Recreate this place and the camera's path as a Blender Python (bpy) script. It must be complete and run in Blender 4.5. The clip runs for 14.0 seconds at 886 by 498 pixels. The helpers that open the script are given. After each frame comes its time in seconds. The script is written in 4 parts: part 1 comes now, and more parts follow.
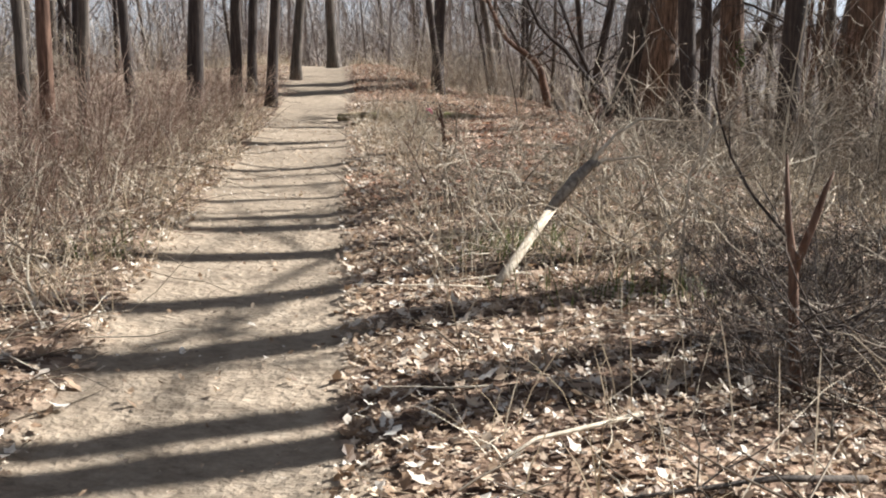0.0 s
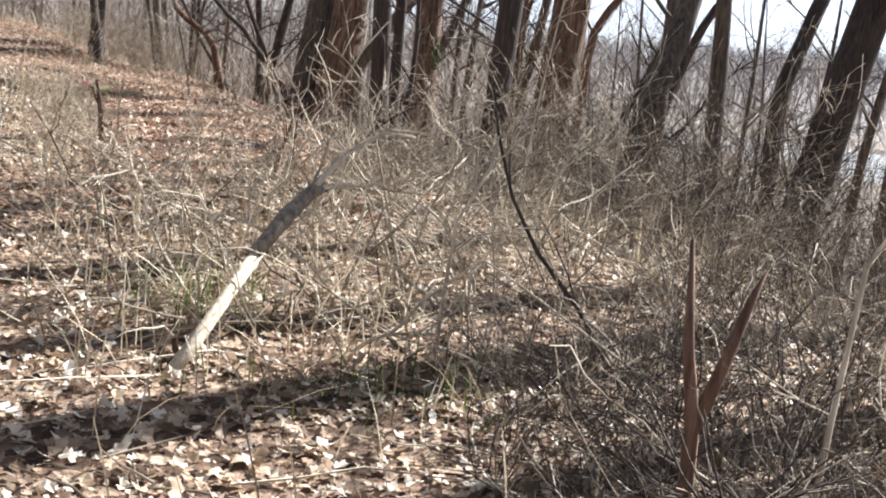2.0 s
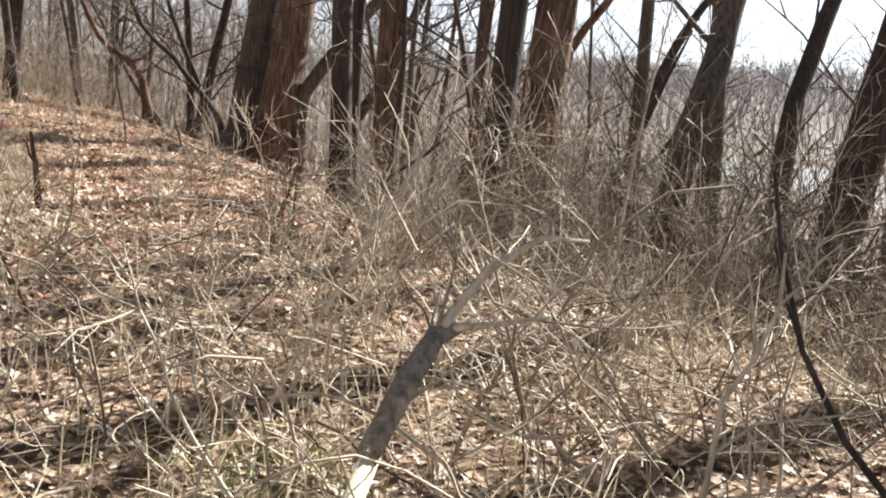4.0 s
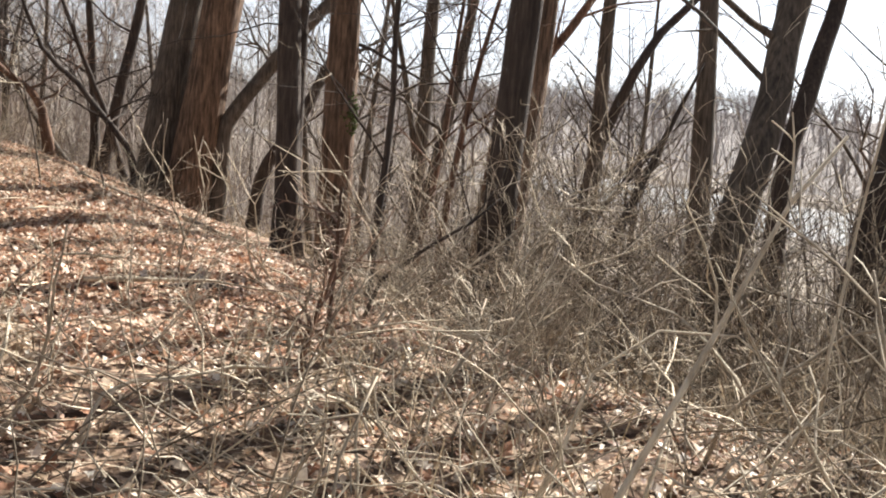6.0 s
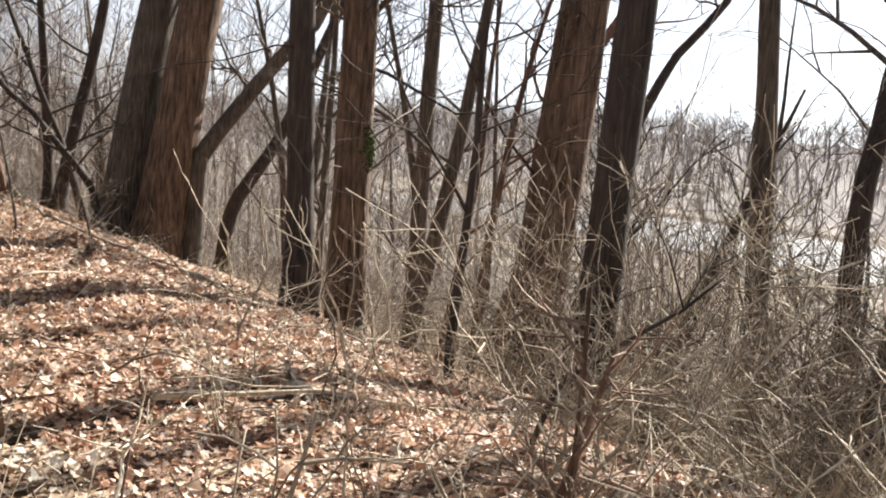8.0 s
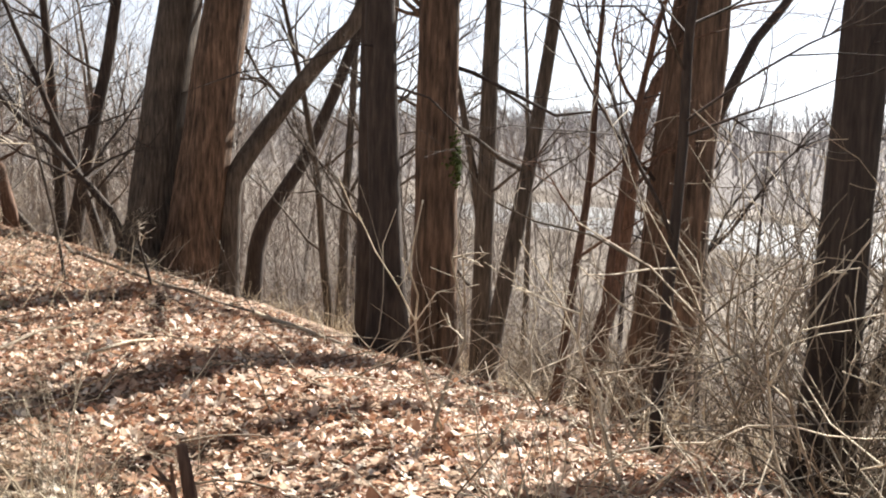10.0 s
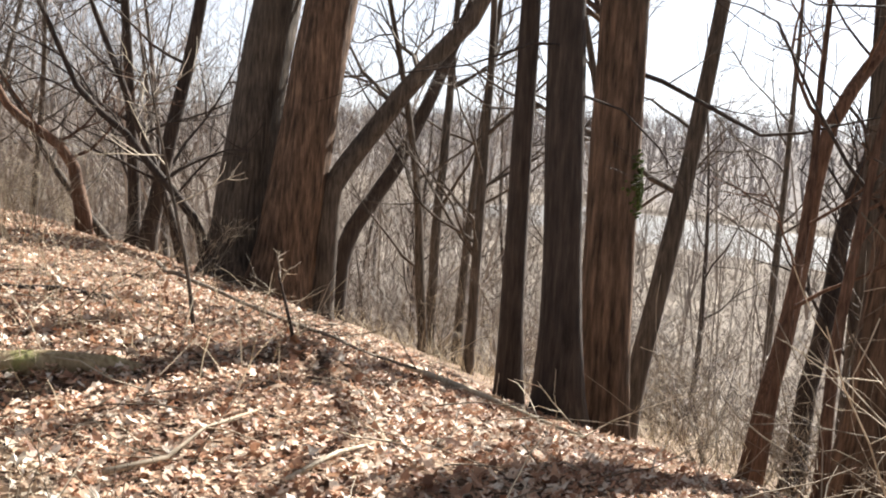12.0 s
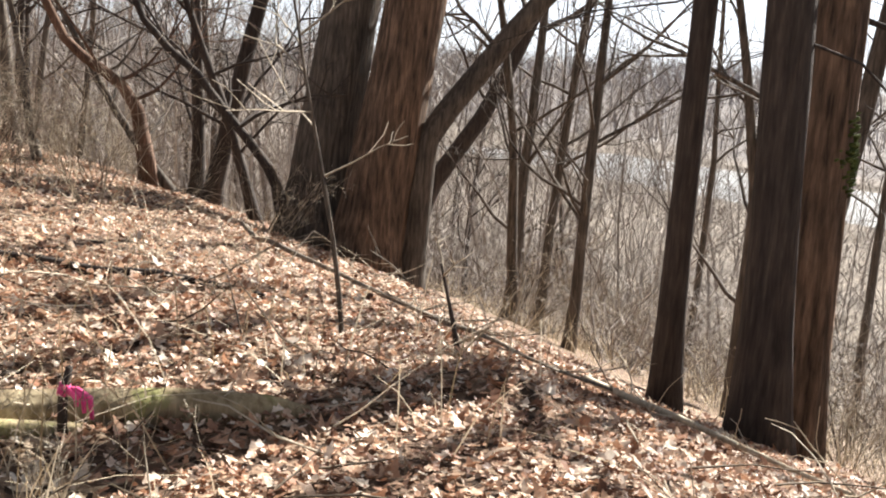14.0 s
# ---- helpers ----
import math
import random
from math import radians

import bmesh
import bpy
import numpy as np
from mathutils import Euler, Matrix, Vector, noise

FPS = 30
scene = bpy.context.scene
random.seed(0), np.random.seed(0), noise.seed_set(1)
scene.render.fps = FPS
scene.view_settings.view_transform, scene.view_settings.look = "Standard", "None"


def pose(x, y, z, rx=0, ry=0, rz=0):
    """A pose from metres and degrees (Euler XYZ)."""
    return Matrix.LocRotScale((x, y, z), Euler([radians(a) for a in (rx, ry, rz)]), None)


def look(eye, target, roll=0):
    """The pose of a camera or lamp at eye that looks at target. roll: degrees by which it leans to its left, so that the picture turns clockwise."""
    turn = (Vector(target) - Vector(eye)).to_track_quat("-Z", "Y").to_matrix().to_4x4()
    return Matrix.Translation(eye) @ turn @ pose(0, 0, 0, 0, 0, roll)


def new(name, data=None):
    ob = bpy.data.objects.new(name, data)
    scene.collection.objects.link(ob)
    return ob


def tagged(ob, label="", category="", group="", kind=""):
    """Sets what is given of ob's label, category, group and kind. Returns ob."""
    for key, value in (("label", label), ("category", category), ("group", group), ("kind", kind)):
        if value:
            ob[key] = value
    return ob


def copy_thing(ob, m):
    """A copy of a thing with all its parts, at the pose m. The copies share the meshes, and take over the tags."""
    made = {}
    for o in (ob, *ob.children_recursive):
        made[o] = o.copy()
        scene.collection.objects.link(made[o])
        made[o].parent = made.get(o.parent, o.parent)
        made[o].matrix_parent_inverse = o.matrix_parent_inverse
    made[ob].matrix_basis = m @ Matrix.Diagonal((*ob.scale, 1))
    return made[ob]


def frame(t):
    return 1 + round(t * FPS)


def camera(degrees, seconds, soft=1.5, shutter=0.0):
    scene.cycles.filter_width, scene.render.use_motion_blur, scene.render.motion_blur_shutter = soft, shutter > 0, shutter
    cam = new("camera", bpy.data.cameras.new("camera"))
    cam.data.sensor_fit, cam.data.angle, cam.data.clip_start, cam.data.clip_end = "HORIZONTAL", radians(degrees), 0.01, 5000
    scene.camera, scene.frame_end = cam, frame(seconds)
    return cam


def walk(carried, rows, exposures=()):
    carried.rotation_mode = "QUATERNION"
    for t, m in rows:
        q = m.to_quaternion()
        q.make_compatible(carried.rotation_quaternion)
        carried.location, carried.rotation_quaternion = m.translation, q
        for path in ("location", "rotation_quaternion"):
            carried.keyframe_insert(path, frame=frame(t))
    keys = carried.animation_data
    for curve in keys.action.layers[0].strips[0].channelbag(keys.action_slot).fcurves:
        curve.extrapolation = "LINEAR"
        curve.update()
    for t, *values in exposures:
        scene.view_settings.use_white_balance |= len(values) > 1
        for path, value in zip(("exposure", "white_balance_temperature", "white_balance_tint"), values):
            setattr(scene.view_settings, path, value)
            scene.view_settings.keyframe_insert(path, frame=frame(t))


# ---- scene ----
cam = camera(41.1, 14.0, 2.0)
PATH = [
    (0.0, pose(2.188, -4.773, 1.474, 80.3, -0.0, 21.9)),
    (0.5, pose(1.988, -4.214, 1.45, 80.85, -1.8, 16.12)),
    (1.0, pose(1.786, -3.741, 1.413, 80.44, -3.63, 11.86)),
    (1.5, pose(1.595, -3.259, 1.401, 80.39, -3.75, 5.69)),
    (2.0, pose(1.372, -2.774, 1.447, 80.26, -5.6, 6.09)),
    (2.5, pose(1.07, -2.33, 1.47, 80.95, -3.23, 4.49)),
    (5.0, pose(-0.139, 0.173, 1.485, 82.34, -5.34, -0.35)),
    (5.5, pose(-0.438, 0.603, 1.54, 83.53, -4.89, -1.95)),
    (6.0, pose(-0.68, 1.095, 1.541, 83.06, -4.68, -3.81)),
    (6.5, pose(-0.948, 1.582, 1.508, 83.07, -4.73, -5.42)),
    (7.0, pose(-1.192, 2.016, 1.529, 83.22, -4.81, -7.24)),
    (7.5, pose(-1.438, 2.543, 1.564, 82.61, -5.3, -6.45)),
    (8.0, pose(-1.739, 3.055, 1.554, 84.44, -4.33, -7.41)),
    (8.5, pose(-1.983, 3.556, 1.491, 84.62, -1.22, -8.28)),
    (11.0, pose(-3.1, 6.075, 1.567, 84.98, -2.68, -8.57)),
    (11.5, pose(-3.325, 6.601, 1.594, 85.33, -5.01, -6.6)),
    (12.0, pose(-3.6, 7.078, 1.624, 84.55, -3.53, -6.82)),
    (12.5, pose(-3.771, 7.558, 1.625, 84.34, -2.23, -6.92)),
    (13.0, pose(-3.95, 7.993, 1.602, 84.82, -3.08, -5.18)),
    (13.5, pose(-4.132, 8.434, 1.608, 82.2, -2.49, -7.29)),
    (14.0, pose(-4.355, 8.927, 1.62, 81.67, -4.83, -5.41)),
]
walk(cam, PATH, ((0.0, 1.42, 5850, 10), (1.5, 1.92, 5700, 10), (5.0, 1.82, 6250, 10), (14.0, 1.85, 6250, 10)))

# ---- world and sun ----
SUN_AZ = radians(46)
SUN_EL = radians(39)
world = bpy.data.worlds.new("sky")
scene.world = world
world.use_nodes = True
wn = world.node_tree.nodes
sky = wn.new("ShaderNodeTexSky")
sky.sky_type = "NISHITA"
sky.sun_disc = False
sky.sun_elevation = SUN_EL
sky.sun_rotation = math.pi / 2 - SUN_AZ
sky.air_density, sky.dust_density, sky.ozone_density = 0.5, 0.4, 1.0
haze = wn.new("ShaderNodeHueSaturation")
haze.inputs["Saturation"].default_value = 0.28
world.node_tree.links.new(sky.outputs[0], haze.inputs["Color"])
world.node_tree.links.new(haze.outputs[0], wn["Background"].inputs[0])
wn["Background"].inputs[1].default_value = 0.05
sun = new("sun", bpy.data.lights.new("sun", "SUN"))
sun.data.energy, sun.data.angle, sun.data.color = 5.0, radians(0.5), (1.0, 0.94, 0.84)
sun.matrix_world = look((0, 0, 0), (-math.cos(SUN_AZ) * math.cos(SUN_EL), -math.sin(SUN_AZ) * math.cos(SUN_EL), -math.sin(SUN_EL)))

# ---- plan: u is metres to the walker's right of the line walked, s metres along it ----
PU, PS = (0.894427, 0.447214), (-0.447214, 0.894427)
TRAIL_U, TRAIL_HALF = -0.78, 0.66


def uv_of(x, y):
    return x * PU[0] + y * PU[1], x * PS[0] + y * PS[1]


def xy_of(u, s):
    return u * PU[0] + s * PS[0], u * PU[1] + s * PS[1]


def ramp(x, a, b):
    k = min(1.0, max(0.0, (x - a) / (b - a)))
    return k * k * (3 - 2 * k)


FALL_U = [-400, -60, -25, -8, -2.5, 0.5, 2.5, 3.6, 4.6, 5.6, 6.6, 8.2, 12, 18, 26, 34, 76, 120, 160, 320, 700]
FALL_Z = [-9, -5, -2.2, -0.3, 0.02, 0.0, 0.01, -0.18, -0.48, -0.77, -1.12, -1.7, -3.1, -4.9, -6.6, -7.0, -7.15, -7.15, -6.0, 3.0, 14.0]


def ground(x, y, fine=True):
    u, s = uv_of(x, y)
    shift = 0.9 * ramp(s, 15, 26) + 1.2 * (1 - ramp(s, 2, 9))
    uu = u - shift if u > 1.5 else u
    z = float(np.interp(uu, FALL_U, FALL_Z))
    z += 0.30 * ramp(s, -6, 12) - 0.25 * ramp(s, 18, 40)
    z += (0.75 * ramp(s, 14, 25) - 0.5 * ramp(s, 27, 45)) * (1 - ramp(u, 0.6, 3.2)) * ramp(u, -30, -6)
    if fine:
        near = 1.0 - ramp(abs(u) + abs(s - 10) * 0.3, 20, 60)
        z += 0.07 * near * noise.noise((x * 0.35, y * 0.35, 3.1)) + 0.03 * near * noise.noise((x * 1.3, y * 1.3, 7.7))
        z -= 0.05 * (1 - ramp(abs(u - TRAIL_U), TRAIL_HALF * 0.6, TRAIL_HALF * 1.5))
        if 76.8 < u < 119.2:
            z -= 0.5
        if abs(u) > 150 or abs(s) > 150:
            z += 3.0 * noise.noise((x * 0.008, y * 0.008, 0.5))
        z += 0.16 * math.exp(-((x + 3.5) ** 2 + (y - 13.95) ** 2) / 0.10)
    return z


# ---- materials ----
def material(name, rough=0.85):
    m = bpy.data.materials.new(name)
    m.use_nodes = True
    n, l = m.node_tree.nodes, m.node_tree.links
    b = n["Principled BSDF"]
    b.inputs["Roughness"].default_value = rough
    b.inputs["Specular IOR Level"].default_value = 0.25
    return m, n, l, b


def coloured(n, stops):
    r = n.new("ShaderNodeValToRGB")
    e = r.color_ramp.elements
    while len(e) < len(stops):
        e.new(0.5)
    for i, (p, c) in enumerate(stops):
        e[i].position, e[i].color = p, (*c, 1)
    return r


def mixed(n, l, fac, a, b, blend="MIX"):
    m = n.new("ShaderNodeMix")
    m.data_type, m.blend_type = "RGBA", blend
    for sock, v in ((m.inputs[0], fac), (m.inputs[6], a), (m.inputs[7], b)):
        if isinstance(v, (int, float)):
            sock.default_value = v
        elif isinstance(v, tuple):
            sock.default_value = (*v, 1)
        else:
            l.new(v, sock)
    return m.outputs[2]


def noisy(n, l, scale, detail=5, coord=None, stretch=None, rough=0.6):
    t = n.new("ShaderNodeTexNoise")
    t.inputs["Scale"].default_value, t.inputs["Detail"].default_value, t.inputs["Roughness"].default_value = scale, detail, rough
    if coord is None:
        coord = n.new("ShaderNodeTexCoord").outputs["Object"]
    if stretch:
        mp = n.new("ShaderNodeMapping")
        mp.inputs["Scale"].default_value = stretch
        l.new(coord, mp.inputs[0])
        coord = mp.outputs[0]
    l.new(coord, t.inputs["Vector"])
    return t.outputs["Fac"]


def maths(n, l, op, a, b=0.0, c=0.0):
    m = n.new("ShaderNodeMath")
    m.operation = op
    for i, v in enumerate((a, b, c)):
        if isinstance(v, (int, float)):
            m.inputs[i].default_value = v
        else:
            l.new(v, m.inputs[i])
    return m.outputs[0]


def bumped(n, l, b, height, strength, distance):
    bp = n.new("ShaderNodeBump")
    bp.inputs["Strength"].default_value, bp.inputs["Distance"].default_value = strength, distance
    l.new(height, bp.inputs["Height"])
    l.new(bp.outputs[0], b.inputs["Normal"])


def bark(name, dark, light, furrow=26.0, depth=0.02, moss=None, stretch=0.10):
    m, n, l, b = material(name, 0.9)
    fur = noisy(n, l, furrow, 4, stretch=(1, 1, stretch))
    fine = noisy(n, l, furrow * 4, 4, stretch=(1, 1, 0.35))
    patch = noisy(n, l, 1.7, 4)
    r = coloured(n, [(0.33, dark), (0.55, tuple((a + c) / 2 for a, c in zip(dark, light))), (0.72, light)])
    l.new(fur, r.inputs[0])
    tone = coloured(n, [(0.3, (0.62, 0.62, 0.62)), (0.7, (1.15, 1.12, 1.08))])
    l.new(patch, tone.inputs[0])
    col = mixed(n, l, 1.0, r.outputs[0], tone.outputs[0], "MULTIPLY")
    if moss:
        mk = coloured(n, [(0.58, (0, 0, 0)), (0.68, (1, 1, 1))])
        l.new(noisy(n, l, 3.5, 5), mk.inputs[0])
        col = mixed(n, l, mk.outputs[0], col, moss)
    l.new(col, b.inputs["Base Color"])
    h = maths(n, l, "ADD", fur, maths(n, l, "MULTIPLY", fine, 0.3))
    bumped(n, l, b, h, 0.9, depth)
    return m


def island(name, stops, rough=0.8, sheer=0.0):
    m, n, l, b = material(name, rough)
    g = n.new("ShaderNodeNewGeometry")
    r = coloured(n, stops)
    l.new(g.outputs["Random Per Island"], r.inputs[0])
    v = noisy(n, l, 40, 3)
    tone = coloured(n, [(0.3, (0.75, 0.72, 0.7)), (0.7, (1.1, 1.1, 1.1))])
    l.new(v, tone.inputs[0])
    col = mixed(n, l, 1.0, r.outputs[0], tone.outputs[0], "MULTIPLY")
    l.new(col, b.inputs["Base Color"])
    if sheer:
        tr = n.new("ShaderNodeBsdfTranslucent")
        l.new(col, tr.inputs[0])
        mx = n.new("ShaderNodeMixShader")
        mx.inputs[0].default_value = sheer
        l.new(b.outputs[0], mx.inputs[1])
        l.new(tr.outputs[0], mx.inputs[2])
        l.new(mx.outputs[0], n["Material Output"].inputs[0])
    return m


BARK_BROWN = bark("furrowed brown bark", (0.050, 0.034, 0.025), (0.31, 0.205, 0.142), 22, 0.04, stretch=0.12)
BARK_DARK = bark("dark smooth bark", (0.035, 0.028, 0.025), (0.10, 0.078, 0.066), 34, 0.012)
BARK_GREY = bark("grey brown bark", (0.05, 0.042, 0.036), (0.19, 0.155, 0.125), 30, 0.012)
BARK_RED = bark("reddish young bark", (0.075, 0.040, 0.028), (0.26, 0.16, 0.11), 40, 0.006)
TWIG = island("grey twig bark", [(0.0, (0.09, 0.07, 0.05)), (0.4, (0.23, 0.185, 0.135)), (0.75, (0.42, 0.355, 0.265)), (1.0, (0.70, 0.62, 0.49))])
BUSH = island("dark shrub bark", [(0.0, (0.030, 0.022, 0.018)), (0.62, (0.085, 0.065, 0.051)), (0.88, (0.25, 0.20, 0.155)), (1.0, (0.52, 0.45, 0.36))])
BRAMBLE = island("reddish cane", [(0.0, (0.11, 0.062, 0.045)), (0.55, (0.20, 0.125, 0.09)), (1.0, (0.44, 0.35, 0.27))])
STRAW = island("dry straw", [(0.0, (0.28, 0.21, 0.125)), (0.4, (0.50, 0.40, 0.27)), (1.0, (0.78, 0.69, 0.53))], 0.7, 0.2)
LEAF = island("russet fallen leaf", [(0.0, (0.12, 0.06, 0.038)), (0.2, (0.31, 0.16, 0.096)), (0.45, (0.52, 0.30, 0.188)), (0.7, (0.68, 0.49, 0.35)), (1.0, (0.88, 0.79, 0.67))], 0.5, 0.2)
TAN_LEAF = island("tan fallen leaf", [(0.0, (0.12, 0.078, 0.05)), (0.2, (0.28, 0.19, 0.12)), (0.45, (0.48, 0.35, 0.235)), (0.7, (0.66, 0.54, 0.40)), (1.0, (0.90, 0.84, 0.73))], 0.5, 0.2)
# blue-grey of distant haze is mixed into this branch colour
FAR_HILL = island("hillside branches coloured with haze", [(0.0, (0.17, 0.155, 0.16)), (0.6, (0.26, 0.245, 0.25)), (1.0, (0.36, 0.335, 0.335))])
GREEN = island("green grass blade", [(0.0, (0.07, 0.10, 0.03)), (1.0, (0.16, 0.20, 0.06))], 0.6, 0.3)
PALE_WOOD = bark("pale dead wood", (0.42, 0.35, 0.26), (0.78, 0.70, 0.56), 40, 0.006)
WEATHERED = bark("weathered grey bark", (0.12, 0.10, 0.082), (0.36, 0.31, 0.25), 40, 0.008)
LOG_WOOD = bark("weathered log wood", (0.20, 0.15, 0.085), (0.55, 0.46, 0.30), 28, 0.012, (0.26, 0.25, 0.10))
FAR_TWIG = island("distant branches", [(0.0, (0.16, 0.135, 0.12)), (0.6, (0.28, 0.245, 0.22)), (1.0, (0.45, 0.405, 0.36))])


def ground_material():
    m, n, l, b = material("leaf strewn woodland ground", 0.95)
    co = n.new("ShaderNodeTexCoord").outputs["Object"]
    sep = n.new("ShaderNodeSeparateXYZ")
    l.new(co, sep.inputs[0])
    u = maths(n, l, "ADD", maths(n, l, "MULTIPLY", sep.outputs[0], PU[0]), maths(n, l, "MULTIPLY", sep.outputs[1], PU[1]))
    s = maths(n, l, "ADD", maths(n, l, "MULTIPLY", sep.outputs[0], PS[0]), maths(n, l, "MULTIPLY", sep.outputs[1], PS[1]))
    wob = maths(n, l, "MULTIPLY", maths(n, l, "SUBTRACT", noisy(n, l, 0.7, 8, co, None, 0.7), 0.5), 1.3)
    off = maths(n, l, "ABSOLUTE", maths(n, l, "ADD", maths(n, l, "SUBTRACT", u, TRAIL_U), wob))
    trail = n.new("ShaderNodeMapRange")
    trail.interpolation_type = "SMOOTHSTEP"
    for i, v in ((1, TRAIL_HALF - 0.10), (2, TRAIL_HALF + 0.14), (3, 1.0), (4, 0.0)):
        trail.inputs[i].default_value = v
    l.new(off, trail.inputs[0])
    vor = n.new("ShaderNodeTexVoronoi")
    vor.inputs["Scale"].default_value = 17
    vor.inputs["Randomness"].default_value = 1.0
    warp = n.new("ShaderNodeVectorMath")
    warp.operation = "MULTIPLY_ADD"
    nz = n.new("ShaderNodeTexNoise")
    nz.inputs["Scale"].default_value = 14
    l.new(co, nz.inputs["Vector"])
    l.new(nz.outputs["Color"], warp.inputs[0])
    warp.inputs[1].default_value = (0.07, 0.07, 0.07)
    l.new(co, warp.inputs[2])
    l.new(warp.outputs[0], vor.inputs["Vector"])
    sp = n.new("ShaderNodeSeparateColor")
    l.new(vor.outputs["Color"], sp.inputs[0])
    leaves = coloured(n, [(0.0, (0.05, 0.032, 0.022)), (0.35, (0.11, 0.068, 0.045)), (0.65, (0.23, 0.155, 0.105)), (1.0, (0.42, 0.32, 0.235))])
    l.new(sp.outputs[0], leaves.inputs[0])
    dirt = coloured(n, [(0.25, (0.17, 0.130, 0.092)), (0.5, (0.295, 0.237, 0.172)), (0.75, (0.42, 0.35, 0.265))])
    l.new(noisy(n, l, 9, 8, co, None, 0.7), dirt.inputs[0])
    straw = coloured(n, [(0.3, (0.13, 0.108, 0.09)), (0.7, (0.28, 0.24, 0.195))])
    l.new(noisy(n, l, 0.5, 7, co), straw.inputs[0])
    far = n.new("ShaderNodeMapRange")
    for i, v in ((1, 12.0), (2, 22.0), (3, 0.0), (4, 1.0)):
        far.inputs[i].default_value = v
    l.new(u, far.inputs[0])
    col = mixed(n, l, far.outputs[0], leaves.outputs[0], straw.outputs[0])
    wooded = n.new("ShaderNodeMapRange")
    for i, v in ((1, 118.0), (2, 135.0), (3, 0.0), (4, 1.0)):
        wooded.inputs[i].default_value = v
    l.new(u, wooded.inputs[0])
    floor = coloured(n, [(0.3, (0.13, 0.118, 0.115)), (0.7, (0.23, 0.21, 0.205))])
    l.new(noisy(n, l, 0.06, 7, co), floor.inputs[0])
    col = mixed(n, l, wooded.outputs[0], col, floor.outputs[0])
    col = mixed(n, l, trail.outputs[0], col, dirt.outputs[0])
    big = coloured(n, [(0.3, (0.8, 0.78, 0.76)), (0.7, (1.12, 1.1, 1.08))])
    l.new(noisy(n, l, 0.8, 4, co), big.inputs[0])
    col = mixed(n, l, 1.0, col, big.outputs[0], "MULTIPLY")
    l.new(col, b.inputs["Base Color"])
    h = maths(n, l, "ADD", maths(n, l, "MULTIPLY", vor.outputs["Distance"], 0.8), noisy(n, l, 30, 6, co))
    bumped(n, l, b, h, 0.8, 0.025)
    return m


# ---- mesh helpers ----
class Pile:
    """Gathers tubes and blades into one mesh."""

    def __init__(self):
        self.v, self.f = [], []

    def tube(self, pts, radii, sides=5, rough=0.0, seed=0.0, tip=True):
        base = len(self.v)
        n = len(pts)
        side = None
        for i in range(n):
            p = pts[i]
            d = (pts[min(i + 1, n - 1)] - pts[max(i - 1, 0)]).normalized()
            if side is None:
                side = d.orthogonal().normalized()
            side = (side - d * side.dot(d)).normalized()
            up = d.cross(side)
            for k in range(sides):
                a = 2 * math.pi * k / sides
                r = radii[i]
                if rough:
                    r *= 1 + rough * noise.noise((math.cos(a) * 2.3 + seed, math.sin(a) * 2.3, p.z * 0.9 + seed))
                self.v.append(p + (side * math.cos(a) + up * math.sin(a)) * r)
        for i in range(n - 1):
            for k in range(sides):
                a, b2 = base + i * sides + k, base + i * sides + (k + 1) % sides
                self.f.append((a, b2, b2 + sides, a + sides))
        if tip:
            self.f.append(tuple(base + (n - 1) * sides + k for k in range(sides)))
            self.f.append(tuple(base + k for k in reversed(range(sides))))

    def mesh(self, name, mat, smooth=True):
        me = bpy.data.meshes.new(name)
        me.from_pydata([tuple(p) for p in self.v], [], self.f)
        if smooth:
            me.polygons.foreach_set("use_smooth", [True] * len(me.polygons))
        me.materials.append(mat)
        me.update()
        return me


def part(name, pile, mat, parent, label="", smooth=True):
    ob = new(name, pile.mesh(name, mat, smooth))
    ob.parent = parent
    if label:
        tagged(ob, label)
    return ob


def wander(rng, start, way, length, steps, bend, lift=0.0):
    """A bending line of points."""
    pts, d = [Vector(start)], Vector(way).normalized()
    for _ in range(steps):
        d = (d + Vector((rng.gauss(0, bend), rng.gauss(0, bend), rng.gauss(0, bend) + lift))).normalized()
        pts.append(pts[-1] + d * (length / steps))
    return pts


def taper(r0, r1, n, power=1.0):
    return [r0 + (r1 - r0) * (i / (n - 1)) ** power for i in range(n)]


def branch(pile, rng, start, way, length, r, level, sides=5, bend=0.12, lift=0.03, kids=5):
    steps = max(3, min(8, int(length / 0.3)))
    pts = wander(rng, start, way, length, steps, bend, lift)
    pile.tube(pts, taper(r, max(r * 0.25, 0.0022), len(pts)), sides if r > 0.012 else 3, tip=False)
    if level <= 0:
        return
    for _ in range(kids):
        k = rng.uniform(0.22, 0.97)
        i = min(int(k * steps), steps - 1)
        p = pts[i].lerp(pts[i + 1], k * steps - i)
        d = (pts[i + 1] - pts[i]).normalized()
        out = Vector((rng.gauss(0, 1), rng.gauss(0, 1), rng.gauss(0.15, 0.7)))
        out = (out - d * out.dot(d)).normalized()
        branch(pile, rng, p, d * 0.75 + out * rng.uniform(0.5, 1.0), length * rng.uniform(0.3, 0.6) * (1.1 - 0.4 * k), r * rng.uniform(0.35, 0.55), level - 1, sides, bend * 1.1, lift, max(3, kids - 1))


